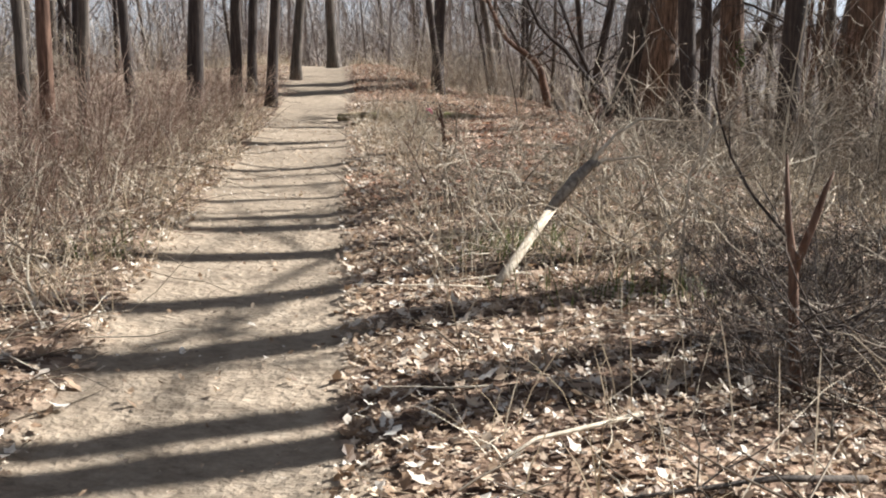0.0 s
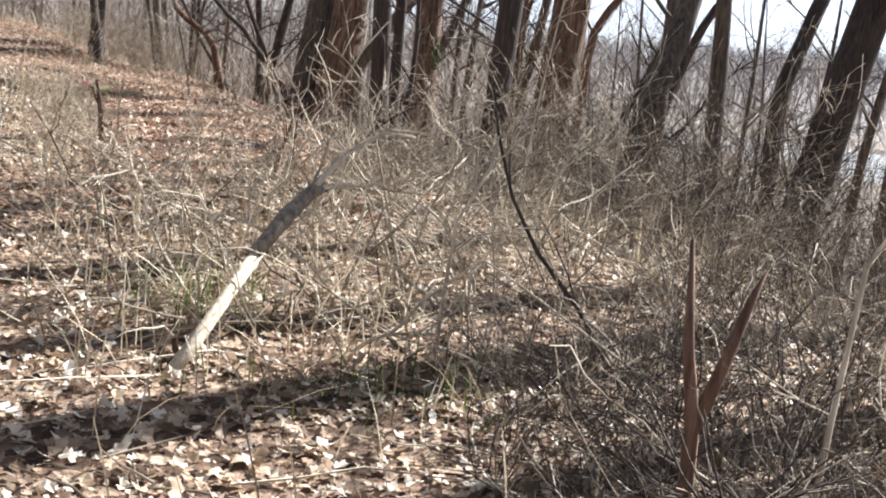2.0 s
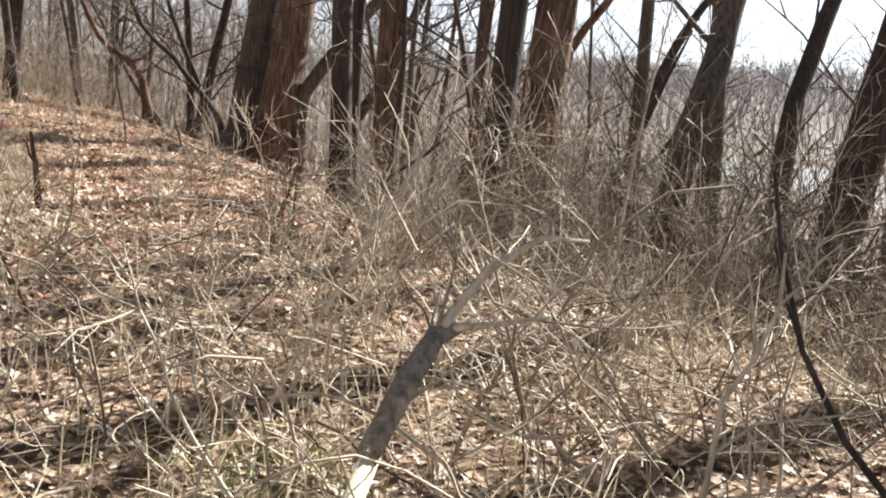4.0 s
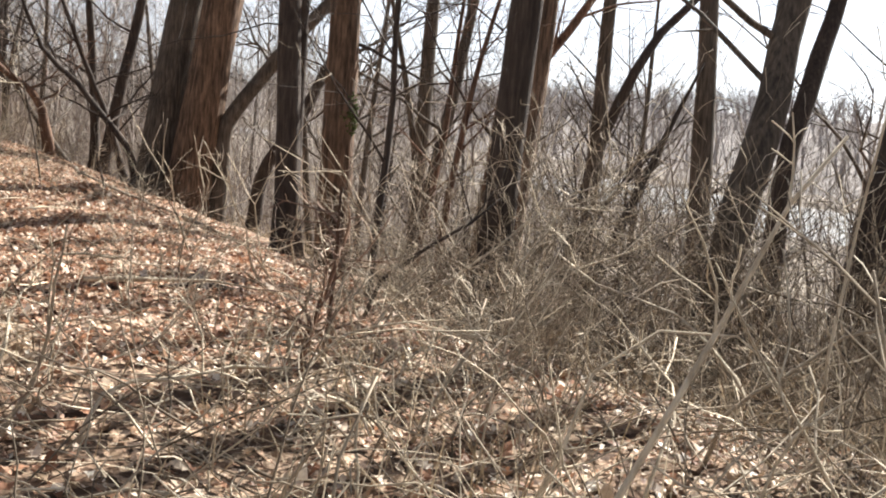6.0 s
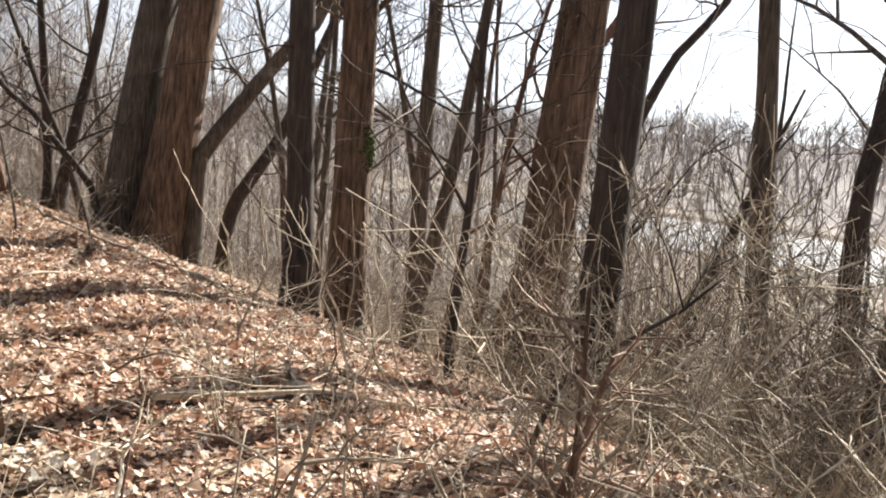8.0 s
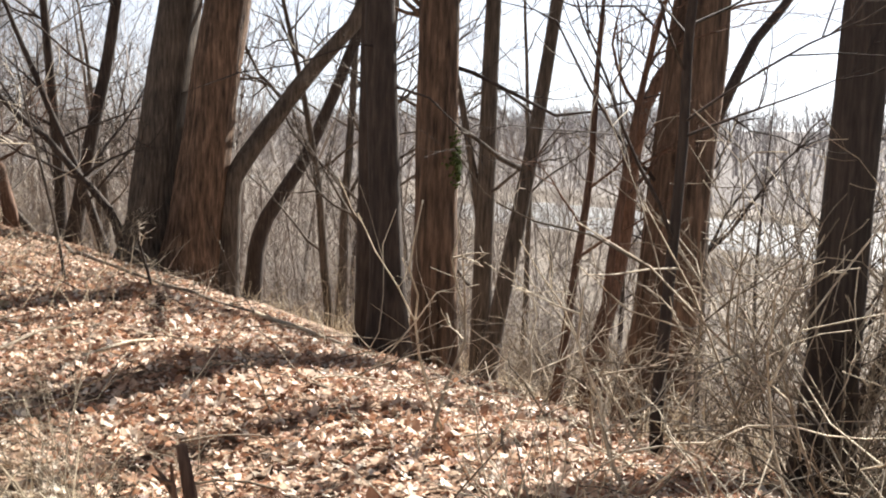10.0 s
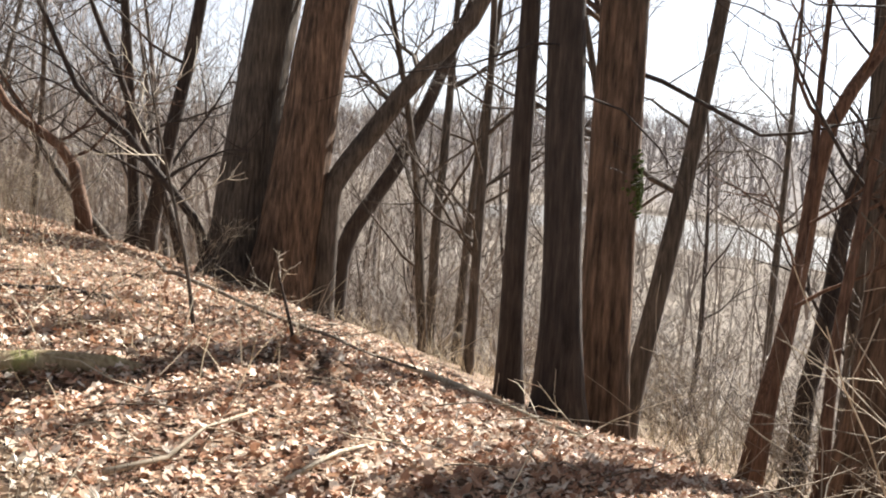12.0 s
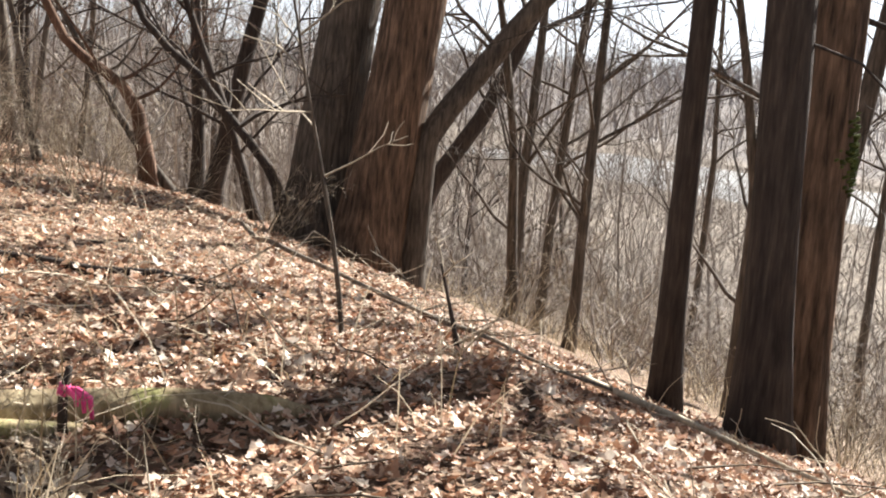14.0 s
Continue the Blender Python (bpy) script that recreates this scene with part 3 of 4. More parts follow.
def far_woods():
    """Leafless woods over the valley floor and the far hillside."""
    rng = random.Random(9)
    pile, hill = Pile(), Pile()
    into = [pile]

    def strip(p, q, w0, w1):
        pile = into[0]
        a = rng.uniform(0, 3.14)
        sx, sy = math.cos(a), math.sin(a)
        b = len(pile.v)
        pile.v += [Vector((p[0] - sx * w0, p[1] - sy * w0, p[2])), Vector((p[0] + sx * w0, p[1] + sy * w0, p[2])), Vector((q[0] + sx * w1, q[1] + sy * w1, q[2])), Vector((q[0] - sx * w1, q[1] - sy * w1, q[2]))]
        pile.f.append((b, b + 1, b + 2, b + 3))

    def far_tree(u, s, h, w, n, low=0.1):
        x, y = xy_of(u, s)
        z = ground(x, y)
        ax, ay = rng.gauss(0, 0.14), rng.gauss(0, 0.14)
        bx, by = ax + rng.gauss(0, 0.25), ay + rng.gauss(0, 0.25)

        def stem(k):
            f = max(0.0, k - 0.45)
            return (x + h * (ax * k + (bx - ax) * f), y + h * (ay * k + (by - ay) * f), z - 0.2 + h * k)

        strip(stem(0), stem(0.45), w, w * 0.7)
        strip(stem(0.45), stem(1), w * 0.7, w * 0.15)
        for _ in range(n):
            k = rng.uniform(low, 0.98)
            ln = h * rng.uniform(0.15, 0.42) * (1.15 - k * 0.7)
            a = rng.uniform(0, 6.28)
            p = stem(k)
            q = (p[0] + math.cos(a) * ln * 0.8, p[1] + math.sin(a) * ln * 0.8, p[2] + ln * rng.uniform(0.1, 1.0))
            strip(p, q, w * 0.35, w * 0.15)
            for _ in range(4):
                f = rng.uniform(0.25, 1)
                m = tuple(pa + (qa - pa) * f for pa, qa in zip(p, q))
                strip(m, (m[0] + rng.gauss(0, ln * 0.35), m[1] + rng.gauss(0, ln * 0.35), m[2] + rng.gauss(0.15, 0.3) * ln), w * 0.2, w * 0.08)

    def far_shrub(u, s, h, w, stems):
        x, y = xy_of(u, s)
        z = ground(x, y) - 0.15
        for _ in range(stems):
            px, py, pz = x + rng.gauss(0, 0.2), y + rng.gauss(0, 0.2), z
            dx, dy = rng.gauss(0, 0.4), rng.gauss(0, 0.4)
            ln = h * rng.uniform(0.5, 1.1) / 4
            for k in range(4):
                qx, qy, qz = px + dx * ln, py + dy * ln, pz + ln * (1.0 - 0.12 * k)
                strip((px, py, pz), (qx, qy, qz), w * (1 - 0.22 * k), w * (0.78 - 0.22 * k))
                for _ in range(3):
                    f = rng.random()
                    m = (px + (qx - px) * f, py + (qy - py) * f, pz + (qz - pz) * f)
                    strip(m, (m[0] + rng.gauss(0, ln * 0.7), m[1] + rng.gauss(0, ln * 0.7), m[2] + rng.gauss(0.35, 0.5) * ln), w * 0.4, w * 0.15)
                px, py, pz = qx, qy, qz
                dx, dy = dx + rng.gauss(0, 0.35), dy + rng.gauss(0, 0.35)

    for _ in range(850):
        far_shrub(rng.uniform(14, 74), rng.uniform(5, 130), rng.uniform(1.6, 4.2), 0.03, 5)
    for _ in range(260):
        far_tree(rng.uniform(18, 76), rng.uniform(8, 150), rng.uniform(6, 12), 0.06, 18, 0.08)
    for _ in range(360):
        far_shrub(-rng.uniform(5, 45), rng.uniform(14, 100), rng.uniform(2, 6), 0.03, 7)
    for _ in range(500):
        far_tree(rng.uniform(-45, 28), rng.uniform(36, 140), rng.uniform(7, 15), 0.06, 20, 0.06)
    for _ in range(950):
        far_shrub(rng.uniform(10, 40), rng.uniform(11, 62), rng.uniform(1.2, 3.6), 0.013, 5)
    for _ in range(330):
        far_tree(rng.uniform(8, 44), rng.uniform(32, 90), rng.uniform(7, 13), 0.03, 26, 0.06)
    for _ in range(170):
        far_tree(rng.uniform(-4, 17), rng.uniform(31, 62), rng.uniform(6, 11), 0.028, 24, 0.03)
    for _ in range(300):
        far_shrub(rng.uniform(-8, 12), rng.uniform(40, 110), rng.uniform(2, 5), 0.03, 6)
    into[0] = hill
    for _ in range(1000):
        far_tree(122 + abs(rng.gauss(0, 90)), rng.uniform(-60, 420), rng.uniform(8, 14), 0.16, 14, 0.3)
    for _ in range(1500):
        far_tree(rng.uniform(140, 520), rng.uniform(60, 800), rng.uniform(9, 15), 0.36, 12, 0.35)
    tagged(new("far_woods", hill.mesh("far_woods", FAR_HILL, False)), "far hillside woods with blue-grey haze in their colour", "woods", kind="stuff")
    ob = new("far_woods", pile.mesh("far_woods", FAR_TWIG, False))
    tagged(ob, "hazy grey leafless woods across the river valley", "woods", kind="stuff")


far_woods()


# ---- fallen and standing dead wood ----
def dead_pole():
    root = new("dead_pole")
    root.location = (0.0, 1.38, ground(0.0, 1.38))
    rng = random.Random(3)
    low, top = Pile(), Pile()
    a, b, c = Vector((0, 0, -0.03)), Vector((0.16, 0.72, 0.40)), Vector((0.29, 1.06, 0.62))
    low.tube([a, a.lerp(b, 0.35) + Vector((0.01, 0, 0.01)), a.lerp(b, 0.7), b], [0.030, 0.028, 0.027, 0.026], 10, 0.15, 2.0)
    part("lower_stem", low, PALE_WOOD, root, "pale barkless lower stem")
    top.tube([b - Vector((0.02, 0.06, 0.03)), b.lerp(c, 0.5) + Vector((0, 0, 0.02)), c, c + Vector((0.07, 0.05, 0.02))], [0.033, 0.038, 0.032, 0.014], 10, 0.3, 5.0)
    part("upper_stem", top, WEATHERED, root, "grey bark-covered upper stem")
    for way in (((0.06, 0.03, 0.02), (0.18, 0.08, 0.03), (0.30, 0.12, 0.05)), ((0.03, 0.02, 0.05), (0.13, 0.10, 0.18), (0.28, 0.14, 0.28), (0.42, 0.2, 0.27))):
        tip = Pile()
        tip.tube([c] + [c + Vector(q) for q in way], taper(0.018, 0.006, len(way) + 1), 7, 0.2, 6.0)
        part("tip", tip, PALE_WOOD, root, "pale forked tip")
    for k in (0.5, 0.9):
        p = b.lerp(c, k)
        twig = Pile()
        branch(twig, rng, p, (rng.gauss(0.5, 0.3), rng.gauss(0.3, 0.4), 0.8), 0.4, 0.008, 1, 5, 0.2, 0.0, 3)
        part("twig", twig, TWIG, root)
    tagged(root, "pale dead pole leaning out of the leaf litter", "dead branch")


dead_pole()


def lying(name, seed, pts, r0, r1, mat, label, twigs=6, twig_len=0.5, lift=0.02, category="branch", sides=7):
    """A fallen stem that follows the ground through plan points."""
    rng = random.Random(seed)
    x0, y0 = pts[0]
    root = new(name)
    z0 = ground(x0, y0)
    root.location = (x0, y0, z0)
    line = []
    for (ax, ay), (bx, by) in zip(pts, pts[1:]):
        n = max(2, int(math.hypot(bx - ax, by - ay) / 0.3))
        for i in range(n):
            k = i / n
            x, y = ax + (bx - ax) * k + rng.gauss(0, 0.02), ay + (by - ay) * k + rng.gauss(0, 0.02)
            line.append(Vector((x - x0, y - y0, ground(x, y) - z0 + lift + r0 * 0.7 + rng.gauss(0, 0.01))))
    stem = Pile()
    stem.tube(line, taper(r0, r1, len(line)), sides, 0.18, seed)
    part("stem", stem, mat, root)
    if twigs:
        for _ in range(twigs):
            p = rng.choice(line[1:])
            tw = Pile()
            branch(tw, rng, p, (rng.gauss(0, 1), rng.gauss(0, 1), abs(rng.gauss(0.3, 0.3))), twig_len * rng.uniform(0.5, 1.2), max(0.004, r1 * 0.6), 1, 4, 0.15, 0, 3)
            part("twig", tw, mat, root)
    return tagged(root, label, category)


lying("fallen_branch", 71, [(-5.0, 19.6), (-4.45, 18.1), (-3.85, 17.2), (-3.55, 16.3), (-3.15, 15.75)], 0.026, 0.010, WEATHERED, "long grey fallen branch lying along the rim", 11, 0.7, 0.06)
lying("fallen_branch", 72, [(-3.95, 16.7), (-3.35, 16.0), (-3.0, 15.1), (-2.5, 14.75)], 0.020, 0.008, WEATHERED, "grey fallen branch lying along the rim", 10, 0.7, 0.08)
lying("fallen_branch", 73, [(-2.75, 15.5), (-2.2, 14.5), (-1.6, 13.6)], 0.024, 0.010, PALE_WOOD, "pale fallen branch at the foot of the trees", 6, 0.5, 0.06)
lying("fallen_branch", 74, [(-3.6, 11.3), (-3.2, 11.9), (-2.7, 12.2)], 0.012, 0.005, PALE_WOOD, "thin pale stick lying on dead leaves", 4, 0.35)
lying("fallen_branch", 75, [(-4.2, 11.2), (-3.9, 11.9), (-3.5, 12.6)], 0.013, 0.005, TWIG, "thin grey stick lying on dead leaves", 5, 0.4, 0.05)
lying("fallen_branch", 76, [(-2.2, 8.0), (-1.5, 8.3), (-0.7, 8.1)], 0.016, 0.006, PALE_WOOD, "pale stick lying in the brush", 5, 0.5, 0.08)
lying("fallen_branch", 77, [(1.3, -0.6), (1.05, -1.0), (0.85, -1.35)], 0.012, 0.006, PALE_WOOD, "pale stick lying across dead leaves", 3, 0.3, 0.06)
lying("fallen_branch", 78, [(2.1, -0.9), (1.6, -1.2), (1.3, -1.6)], 0.014, 0.006, BARK_GREY, "grey stick lying on dead leaves", 3, 0.3, 0.03)
lying("fallen_branch", 79, [(-6.9, 15.4), (-5.9, 15.7), (-4.9, 15.6), (-4.2, 15.3)], 0.03, 0.02, BARK_DARK, "dark fallen branch half buried in leaves", 2, 0.3, 0.0)


def mossy_log():
    root = new("fallen_log")
    x0, y0 = -5.4, 12.97
    root.location = (x0, y0, ground(x0, y0))
    body, split, stub, ribbon = Pile(), Pile(), Pile(), Pile()

    def p(x, y, h):
        return Vector((x - x0, y - y0, ground(x, y) - ground(x0, y0) + h))

    body.tube([p(-6.75, 12.81, 0.055), p(-6.55, 12.84, 0.055), p(-6.3, 12.87, 0.06), p(-5.7, 12.94, 0.06), p(-5.2, 13.02, 0.055), p(-4.8, 13.10, 0.05), p(-4.5, 13.2, 0.03), p(-4.35, 13.28, 0.0)], [0.06, 0.066, 0.07, 0.068, 0.07, 0.062, 0.05, 0.03], 16, 0.3, 1.0)
    part("log", body, LOG_WOOD, root)
    split.tube([p(-6.2, 12.72, 0.045), p(-5.6, 12.80, 0.05), p(-5.1, 12.87, 0.04)], [0.03, 0.05, 0.02], 7, 0.3, 3.0)
    part("split_slab", split, LOG_WOOD, root)
    stub.tube([p(-5.16, 12.84, 0.0), p(-5.16, 12.83, 0.16), p(-5.14, 12.82, 0.27)], [0.018, 0.016, 0.012], 8, 0.2, 4.0)
    stub = part("stub", stub, BARK_DARK, root)
    m, n, l, b = material("pink flagging tape", 0.5)
    col = coloured(n, [(0.3, (0.75, 0.05, 0.22)), (0.7, (0.95, 0.14, 0.36))])
    l.new(noisy(n, l, 30, 3), col.inputs[0])
    l.new(col.outputs[0], b.inputs["Base Color"])
    ribbon.tube([p(-5.16, 12.83, 0.17), p(-5.155, 12.83, 0.21)], [0.021, 0.020], 10)
    for k in (0, 1, 2):
        s = Vector((0.02 + 0.015 * k, -0.03, 0.0))
        q = p(-5.155, 12.83, 0.20)
        ribbon.tube([q + s * 0.8, q + s * 1.5 + Vector((0.02, -0.01, -0.02)), q + s * 1.7 + Vector((0.02, -0.01, -0.05 - 0.02 * k))], [0.012, 0.011, 0.007], 4)
    part("ribbon", ribbon, m, stub, "bright pink plastic ribbon")
    tagged(root, "weathered mossy log with pink ribbon on a stub", "log")


mossy_log()


def sapling(name, x, y, h, r, seed, label, lean=(0, 0), kids=7, mat=None):
    rng = random.Random(seed)
    root = new(name)
    root.location = (x, y, ground(x, y))
    pts = trunk_line(rng, h, lean, 0.05, 8)
    t = Pile()
    t.tube(pts, taper(r, r * 0.3, 9), 7, 0.1, seed)
    part("trunk", t, mat or BARK_GREY, root)
    for _ in range(kids):
        k = rng.uniform(2.5, 7.8)
        i = int(k)
        a = rng.uniform(0, 6.28)
        c = Pile()
        branch(c, rng, pts[i].lerp(pts[i + 1], k - i), (math.cos(a), math.sin(a), rng.uniform(0.1, 1.0)), h * rng.uniform(0.2, 0.45), r * 0.45, 1, 5, 0.14, 0.02, 4)
        part("twig", c, BRAMBLE if mat is BARK_RED else TWIG, root)
    return tagged(root, label, "sapling", "saplings")


sapling("sapling", -4.19, 14.56, 2.0, 0.016, 81, "thin leafless sapling standing in dead leaves", (-0.06, 0.0), 6)
sapling("sapling", -3.5, 15.03, 0.75, 0.022, 82, "short crooked dead stem on the rim", (-0.25, 0.0), 4, BARK_DARK)
sapling("sapling", -4.6, 14.2, 0.55, 0.008, 85, "small leafless twig standing in dead leaves", (-0.3, 0.1), 4)
sapling("sapling", -0.95, 6.5, 0.95, 0.024, 86, "reddish crooked shrub stem with splayed limbs", (0.22, 0.05), 12, BARK_RED)
sapling("sapling", -0.80, 6.6, 1.1, 0.018, 87, "reddish crooked shrub stem with splayed limbs", (0.05, 0.1), 10, BARK_RED)
sapling("sapling", 0.7, 3.2, 1.4, 0.010, 90, "thin pale stem rising from the brush", (-0.2, 0.1), 4, TWIG)
sapling("sapling", -2.9, 5.4, 1.3, 0.010, 91, "thin pale leaning stem in dead leaves", (0.3, 0.1), 3, PALE_WOOD)


def bent_stem(label, seed, start, steps, r, mat, twigs=2):
    rng = random.Random(seed)
    root = new("sapling")
    x, y = start
    root.location = (x, y, ground(x, y))
    pile = Pile()
    pts = [Vector((-steps[0][0] * 0.3, -steps[0][1] * 0.3, -0.05))] + [Vector(q) for q in steps]
    pile.tube(pts, taper(r, r * 0.35, len(pts)), 6, 0.1, seed)
    part("stem", pile, mat, root)
    for _ in range(twigs):
        tw = Pile()
        i = rng.randrange(1, len(pts) - 1)
        branch(tw, rng, pts[i], (rng.gauss(0, 0.7), rng.gauss(0, 0.7), 0.7), rng.uniform(0.2, 0.5), r * 0.4, 1, 4, 0.15, 0.0, 3)
        part("twig", tw, mat, root)
    tagged(root, label, "sapling", "saplings")


bent_stem("bent dark thin stem rising from dead leaves", 96, (1.72, 2.02), ((-0.2, 0.03, 0.33), (-0.39, 0.04, 0.54), (-0.52, 0.05, 0.76), (-0.60, 0.05, 1.0), (-0.64, 0.05, 1.2)), 0.013, BARK_DARK)
bent_stem("long pale straight stem leaning low over leaves", 97, (2.1, 1.1), ((-0.22, 0.04, 0.22), (-0.46, 0.1, 0.36), (-0.78, 0.15, 0.54), (-1.0, 0.18, 0.66)), 0.008, PALE_WOOD, 1)
bent_stem("long thin pale stem leaning over the brush", 98, (-0.35, 3.45), ((0.1, 0.03, 0.25), (0.29, 0.09, 0.6), (0.47, 0.13, 0.95), (0.61, 0.16, 1.24), (0.73, 0.18, 1.4)), 0.011, PALE_WOOD, 2)
bent_stem("thin pale arching stem in the brush", 99, (0.6, 3.6), ((0.1, 0.0, 0.4), (0.25, 0.05, 0.75), (0.5, 0.1, 0.95), (0.75, 0.1, 1.0)), 0.009, TWIG, 4)
bent_stem("white thin branching stem beside the dark shrub", 100, (2.15, 0.35), ((0.02, 0.0, 0.5), (0.06, 0.05, 0.9), (0.16, 0.05, 1.1), (0.3, 0.1, 1.25)), 0.010, PALE_WOOD, 4)
bent_stem("thin pale upright stem in the slope brush", 101, (1.15, 5.4), ((0.0, 0.0, 0.5), (0.05, 0.0, 1.0), (0.12, 0.0, 1.5), (0.2, 0.0, 2.0)), 0.009, PALE_WOOD, 2)
bent_stem("thin pale arching cane over the leaves", 102, (-0.1, 4.6), ((0.1, 0.0, 0.3), (0.2, 0.1, 0.55), (0.4, 0.1, 0.7), (0.65, 0.1, 0.7), (0.85, 0.1, 0.55)), 0.008, PALE_WOOD, 1)
bent_stem("brown leaning cane beside the walked line", 103, (-1.75, 4.75), ((-0.12, 0.05, 0.2), (-0.26, 0.08, 0.42), (-0.42, 0.1, 0.62)), 0.010, BARK_RED, 3)
bent_stem("dark slanting branch over the slope brush", 104, (-0.6, 8.05), ((0.1, 0.0, 0.3), (0.35, -0.06, 0.52), (0.6, -0.12, 0.7), (0.75, -0.15, 0.85)), 0.016, BARK_DARK, 4)
bent_stem("short reddish-brown broken stem in dead leaves", 105, (-2.75, 7.6), ((-0.02, 0.0, 0.15), (-0.05, 0.02, 0.36), (-0.09, 0.02, 0.58)), 0.036, BARK_RED, 2)


def crooked_stems():
    rng = random.Random(44)
    for u0, u1, s0, s1, n, hi in ((0.4, 3.6, 1.2, 6.5, 84, 1.05), (2.6, 6.2, 4.5, 10.5, 36, 1.4), (1.6, 4.0, -1.2, 1.0, 14, 0.9), (-3.2, -1.7, 0.5, 7.0, 14, 1.1)):
        for _ in range(n):
            x, y = xy_of(rng.uniform(u0, u1), rng.uniform(s0, s1))
            root = new("sapling")
            root.location = (x, y, ground(x, y))
            a, ln, r = rng.uniform(0, 6.28), hi * rng.uniform(0.5, 1.2), rng.uniform(0.005, 0.012)
            pts = wander(rng, (0, 0, -0.04), (math.cos(a) * 0.7, math.sin(a) * 0.7, rng.uniform(0.5, 1.6)), ln, 8, 0.24, -0.02)
            for p in pts[1:]:
                p.z = max(p.z, 0.02)
            mat = rng.choice((PALE_WOOD, PALE_WOOD, TWIG))
            pile = Pile()
            pile.tube(pts, taper(r, r * 0.35, 9), 5, 0.12, rng.random() * 9)
            part("stem", pile, mat, root)
            for _ in range(3):
                tw = Pile()
                branch(tw, rng, rng.choice(pts[3:8]), (rng.gauss(0, 0.8), rng.gauss(0, 0.8), rng.gauss(0.5, 0.5)), ln * rng.uniform(0.2, 0.5), r * 0.5, 1, 4, 0.2, 0.0, 3)
                part("twig", tw, mat, root)
            tagged(root, "crooked pale leafless stem rising from the brush", "sapling", "crooked pale stems")


crooked_stems()


# Dark wood lump with roots, added where the leaves have a shaded hollow.
def stump(x, y, r, h, seed):
    rng = random.Random(seed)
    root = new("stump")
    root.location = (x, y, ground(x, y))
    pile = Pile()
    pts = [Vector((0, 0, -0.08)), Vector((0, 0, 0.02)), Vector((0.01, 0, h * 0.6)), Vector((0.02, 0.01, h))]
    pile.tube(pts, [r * 1.5, r * 1.1, r * 0.85, r * 0.5], 11, 0.5, seed)
    part("wood", pile, BARK_DARK, root)
    for _ in range(5):
        a = rng.uniform(0, 6.28)
        rt = Pile()
        rt.tube(wander(rng, (math.cos(a) * r * 0.6, math.sin(a) * r * 0.6, h * 0.4), (math.cos(a), math.sin(a), -0.15), r * 2.6, 4, 0.15), taper(r * 0.3, r * 0.08, 5), 5)
        part("root", rt, BARK_DARK, root)
    tagged(root, "low dark lump in place of a shaded hollow in leaves", "stump")


stump(-1.62, 8.45, 0.09, 0.09, 5)


def forked_shrub():
    """The dark shrub with two stout stems close by the trail."""
    root = new("shrub")
    x0, y0 = 1.80, 0.02
    root.location = (x0, y0, ground(x0, y0))
    rng = random.Random(17)
    a, b, c = Pile(), Pile(), Pile()
    foot = [Vector((0, 0, -0.05)), Vector((-0.03, 0, 0.3)), Vector((-0.04, -0.02, 0.55))]
    a.tube(foot + [Vector((-0.07, 0, 0.72)), Vector((-0.09, 0.03, 0.98))], [0.028, 0.022, 0.019, 0.014, 0.005], 8, 0.2, 3)
    part("stem", a, BARK_RED, root)
    b.tube([foot[2] - Vector((0, 0, 0.03)), Vector((0.02, 0, 0.70)), Vector((0.06, 0.02, 0.84)), Vector((0.09, 0.03, 0.92))], [0.018, 0.015, 0.011, 0.004], 8, 0.2, 4)
    part("stem", b, BARK_RED, root)
    for _ in range(34):
        ang = rng.uniform(0, 6.28)
        p = Vector((rng.gauss(0.05, 0.10), rng.gauss(0, 0.12), rng.uniform(0, 0.3)))
        branch(c, rng, p, (math.cos(ang), math.sin(ang), rng.uniform(0.1, 0.9)), rng.uniform(0.35, 0.8), rng.uniform(0.004, 0.008), 2, 4, 0.16, 0, 4)
    part("crown", c, BUSH, root)["kind"] = "stuff"
    tagged(root, "dark dense shrub with two stout forked stems", "shrub")


forked_shrub()


def moss_patch():
    rng = random.Random(2)
    pile = Pile()
    for _ in range(160):
        a = rng.gauss(-0.5, 0.35)
        h = 2.22 + rng.gauss(0, 0.11)
        r = 0.205
        q = Vector((-0.012 * h + math.cos(a) * r, math.sin(a) * r, h - 0.05))
        n = Vector((math.cos(a), math.sin(a), 0.3))
        pile.tube([q, q + n * rng.uniform(0.02, 0.05)], [0.018, 0.006], 4)
    part("moss", pile, GREEN, brown_tree, "green moss patch")["kind"] = "stuff"


moss_patch()


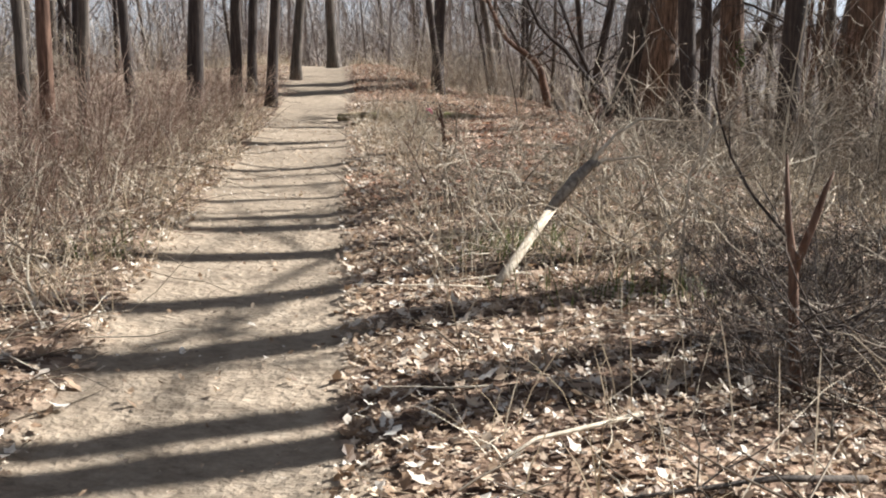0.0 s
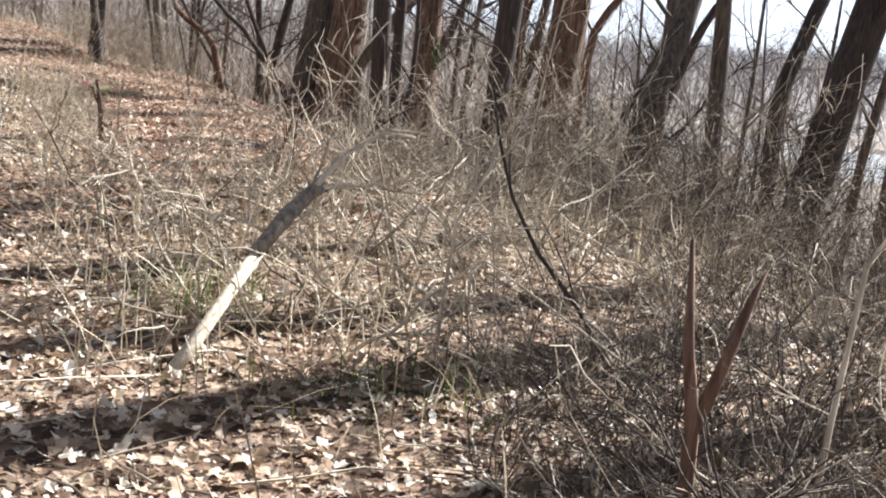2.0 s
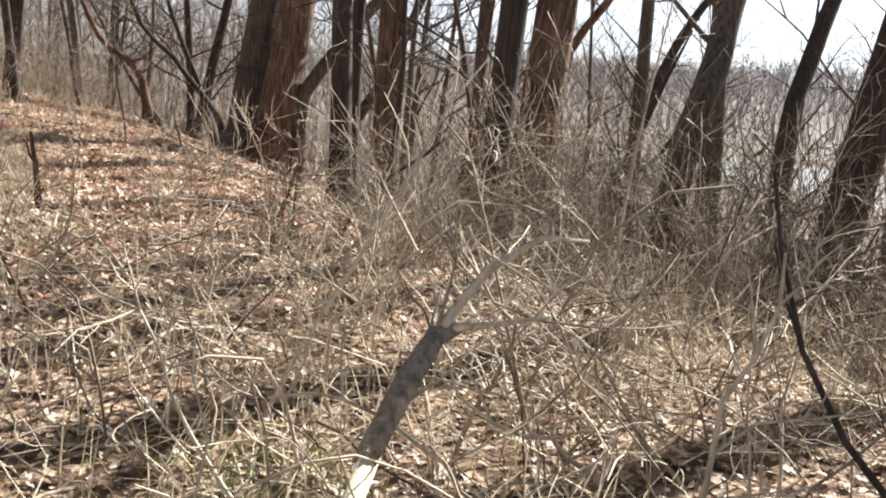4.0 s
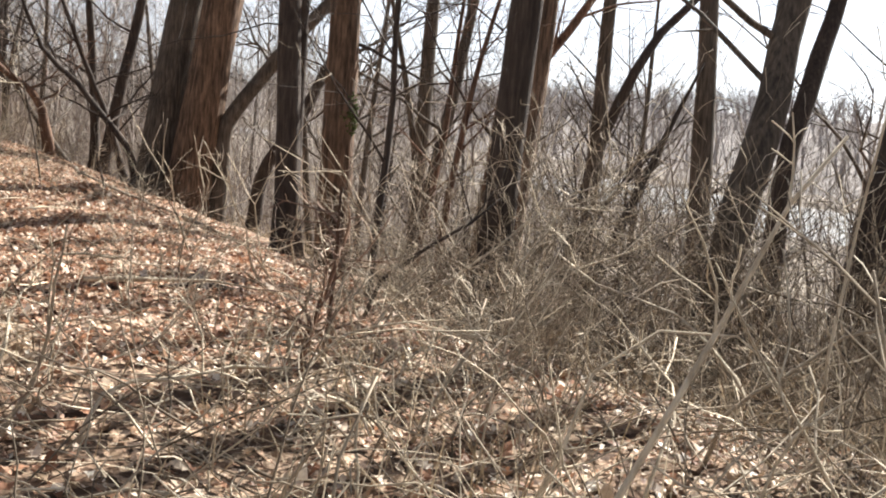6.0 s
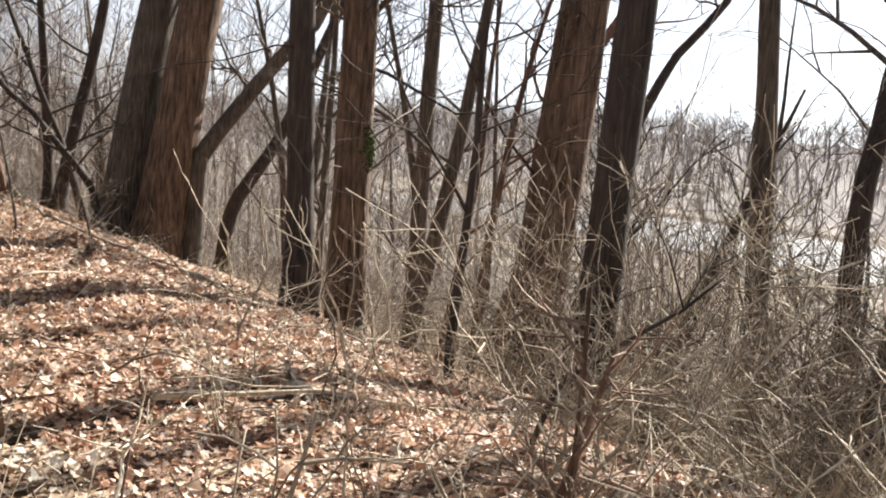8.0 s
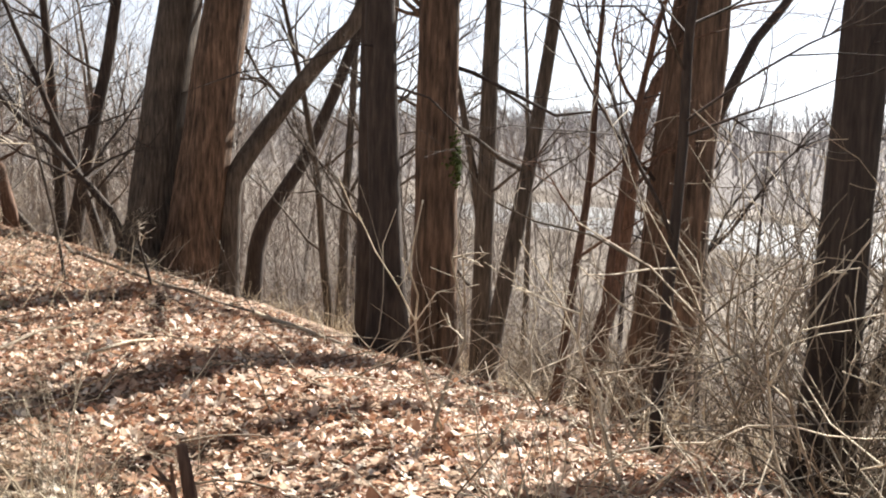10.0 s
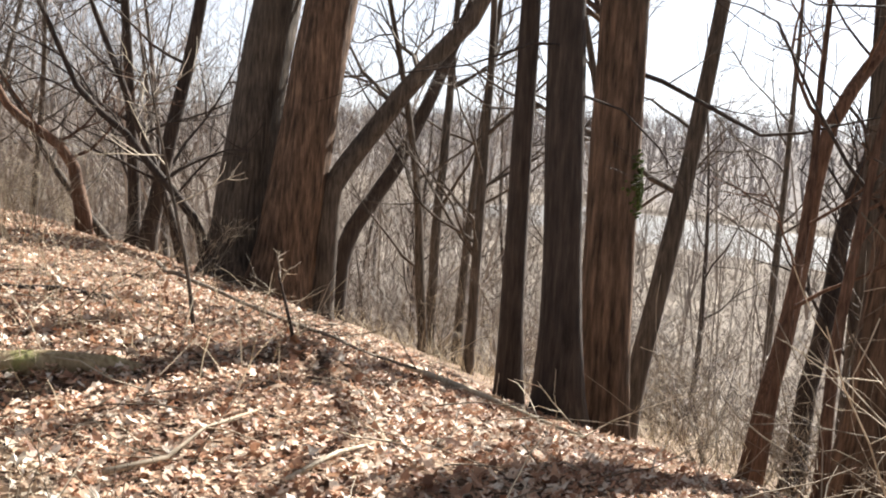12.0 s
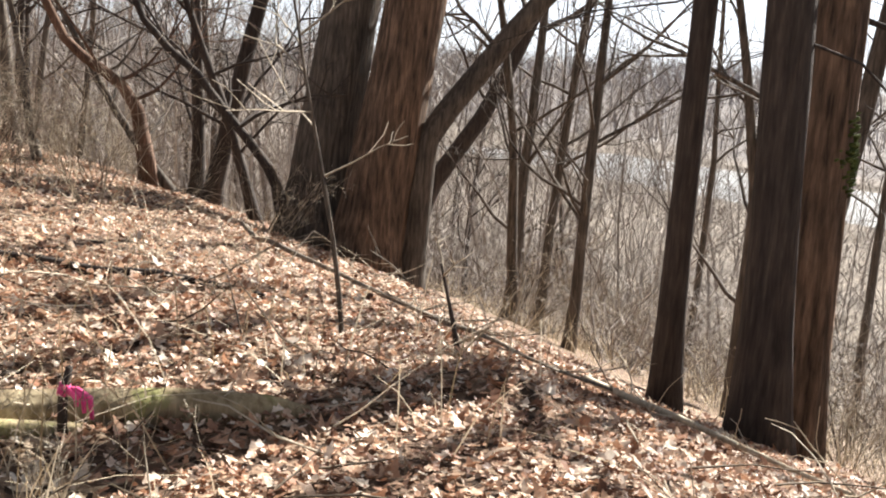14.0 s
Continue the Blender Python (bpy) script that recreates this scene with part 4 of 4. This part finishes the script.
# ---- leaf litter, grass and twigs ----
def leaf_litter(name, mat, label, seed, spans):
    rng = np.random.default_rng(seed)
    shape = np.array([(-0.56, 0.02, 0), (-0.26, 0.30, 0), (-0.10, 0.17, 0), (0.18, 0.36, 0), (0.30, 0.16, 0), (0.62, 0.05, 0), (0.28, -0.17, 0), (0.12, -0.34, 0), (-0.08, -0.16, 0), (-0.30, -0.28, 0)])
    verts, faces, count = [], [], 0
    for u0, u1, s0, s1, dens in spans:
        n = int((u1 - u0) * (s1 - s0) * dens)
        us, ss = rng.uniform(u0, u1, n), rng.uniform(s0, s1, n)
        small = 0.6 if u1 <= 0.05 and u0 > -1.7 else 1.0
        size = small * np.where(rng.random(n) < 0.15, rng.uniform(0.05, 0.09, n), rng.uniform(0.018, 0.050, n))
        yaw = rng.uniform(0, 6.283, n)
        tx, ty = rng.normal(0, 0.33, n), rng.normal(0, 0.33, n)
        curl = rng.uniform(-0.8, 2.0, n)
        fold = rng.uniform(-0.4, 1.6, n)
        hop = np.abs(rng.normal(0, 0.013, n)) + 0.010
        for i in range(n):
            x, y = xy_of(us[i], ss[i])
            z = ground(x, y) + hop[i]
            q = shape * size[i]
            q[:, 2] = curl[i] * (shape[:, 0] ** 2) * size[i] * 0.7 + fold[i] * np.abs(shape[:, 1]) * size[i] * 0.6
            c, s = math.cos(yaw[i]), math.sin(yaw[i])
            px = q[:, 0] * c - q[:, 1] * s
            py = q[:, 0] * s + q[:, 1] * c
            pz = q[:, 2] + px * tx[i] + py * ty[i]
            verts.append(np.stack([px + x, py + y, pz + z], 1))
            b = count * 10
            faces += [(b, b + 1, b + 2, b + 8, b + 9)[::-1], (b + 2, b + 3, b + 4, b + 6, b + 7, b + 8)[::-1], (b + 4, b + 5, b + 6)[::-1]]
            count += 1
    me = bpy.data.meshes.new(name)
    me.from_pydata(np.concatenate(verts).tolist(), [], faces)
    me.materials.append(mat)
    tagged(new(name, me), label, "leaves", kind="stuff")


leaf_litter("leaf_litter", TAN_LEAF, "pale tan dead leaves strewn beside the trail", 4, [(-0.2, 4.0, -3.5, 1.5, 620), (4.0, 7.0, -3.5, 1.5, 80), (-0.2, 5.5, 1.5, 4.5, 360), (-4.5, -1.4, -3.0, 7.0, 220), (-1.6, 0.0, -3.5, 14.0, 55), (-2.2, -1.35, -3.0, 14.0, 150), (-0.25, 0.3, -3.0, 8.0, 140), (-2.2, -1.4, 14.0, 26.0, 120), (-3.5, -1.4, 26.0, 36.0, 40), (-0.2, 1.0, 26.0, 36.0, 40), (-0.2, 5.5, 4.5, 6.5, 180), (-0.15, 1.1, 6.5, 17.0, 700)])
leaf_litter("leaf_litter", LEAF, "russet dead leaves strewn over the rim of the slope", 5, [(-0.2, 5.5, 4.5, 6.5, 220), (1.1, 5.8, 6.5, 17.0, 1000), (5.8, 8.0, 6.5, 17.0, 160), (0.0, 7.0, 17.0, 26.0, 330), (-0.2, 0.0, 8.0, 26.0, 120)])


def blades(name, mat, label, spans, seed, height, width, lean, category="grass"):
    rng = random.Random(seed)
    v, f = [], []
    for u0, u1, s0, s1, n in spans:
        for _ in range(n):
            u, s = rng.uniform(u0, u1), rng.uniform(s0, s1)
            x, y = xy_of(u, s)
            if noise.noise((x * 0.9, y * 0.9, 1.0)) < rng.uniform(-0.45, 0.25):
                continue
            z = ground(x, y) - 0.01
            h = height * rng.uniform(0.35, 1.25)
            a, t = rng.uniform(0, 6.28), rng.uniform(0, 6.28)
            q = abs(rng.gauss(0, lean))
            wx, wy = math.cos(t) * width, math.sin(t) * width
            b = len(v)
            for k, w in ((0, 1.0), (0.4, 0.9), (0.75, 0.7), (1.0, 0.25)):
                d = q * k * (0.5 + 0.5 * k) * h
                px, py, pz = x + math.cos(a) * d, y + math.sin(a) * d, z + h * k * (1 - 0.28 * q * k)
                v += [(px - wx * w, py - wy * w, pz), (px + wx * w, py + wy * w, pz)]
            f += [(b, b + 1, b + 3, b + 2), (b + 2, b + 3, b + 5, b + 4), (b + 4, b + 5, b + 7, b + 6)]
    me = bpy.data.meshes.new(name)
    me.from_pydata(v, [], f)
    me.materials.append(mat)
    tagged(new(name, me), label, category, kind="stuff")


blades("dry_grass", STRAW, "pale dry grass stalks standing in the brush", [(0.2, 5.0, 1.0, 4.0, 1800), (0.8, 5.0, 4.0, 6.5, 700), (0.3, 5, -2.5, 0.8, 900), (-3.6, -1.4, 0.5, 14, 3000), (-4.2, -1.5, 14, 36, 2600), (-0.1, 2.6, 13, 36, 1900), (4.5, 9.0, 4.0, 11.0, 3800), (1.0, 4.0, 14, 24, 260), (0.0, 0.9, 5.5, 14, 900), (8, 20, 8, 34, 8000), (-4, 4, 30, 55, 3000)], 21, 0.46, 0.0032, 1.1)
blades("green_grass", GREEN, "tufts of green grass among dead leaves", [(0.5, 1.3, 1.8, 3.0, 260), (-2.0, -1.5, 2.2, 2.8, 120), (0.6, 1.8, 0.5, 1.2, 120)], 22, 0.20, 0.0035, 0.8)


def loose_twigs():
    rng = random.Random(31)
    pile = Pile()
    for u0, u1, s0, s1, n in ((0.1, 5.5, -3, 9, 560), (0.0, 6.0, 9, 22, 420), (-4, -1.4, -1, 12, 500)):
        for _ in range(n):
            x, y = xy_of(rng.uniform(u0, u1), rng.uniform(s0, s1))
            up = abs(rng.gauss(0, 0.3))
            a = rng.uniform(0, 6.28)
            ln = rng.uniform(0.2, 0.9)
            pts = wander(rng, (x, y, ground(x, y) + 0.02), (math.cos(a), math.sin(a), up), ln, 4, 0.14, -0.03)
            for p in pts:
                p.z = max(p.z, ground(p.x, p.y) + 0.012)
            pile.tube(pts, taper(rng.uniform(0.003, 0.007), 0.002, 5), 3, tip=False)
    for u0, u1, s0, s1, n in ((0.35, 3.5, 1.2, 6.0, 420), (3.0, 5.5, 1.0, 8.0, 400), (-4.0, -1.5, 0.0, 14, 1100), (4.5, 8.5, 4.0, 12.5, 1200), (1.8, 5.0, -2.0, 1.0, 350), (1.2, 4.5, 6, 10, 60)):
        for _ in range(n):
            x, y = xy_of(rng.uniform(u0, u1), rng.uniform(s0, s1))
            a = rng.uniform(0, 6.28)
            z = ground(x, y) + rng.uniform(-0.02, 0.35)
            pts = wander(rng, (x, y, z), (math.cos(a), math.sin(a), rng.gauss(0.7, 0.6)), rng.uniform(0.3, 1.0), 6, 0.22, -0.06)
            for p in pts:
                p.z = max(p.z, ground(p.x, p.y) + 0.012)
            pile.tube(pts, taper(rng.uniform(0.0028, 0.0058), 0.0018, 7), 3, tip=False)
    tagged(new("loose_twigs", pile.mesh("loose_twigs", TWIG)), "grey and pale fallen twigs scattered over dead leaves", "twigs", kind="stuff")


loose_twigs()
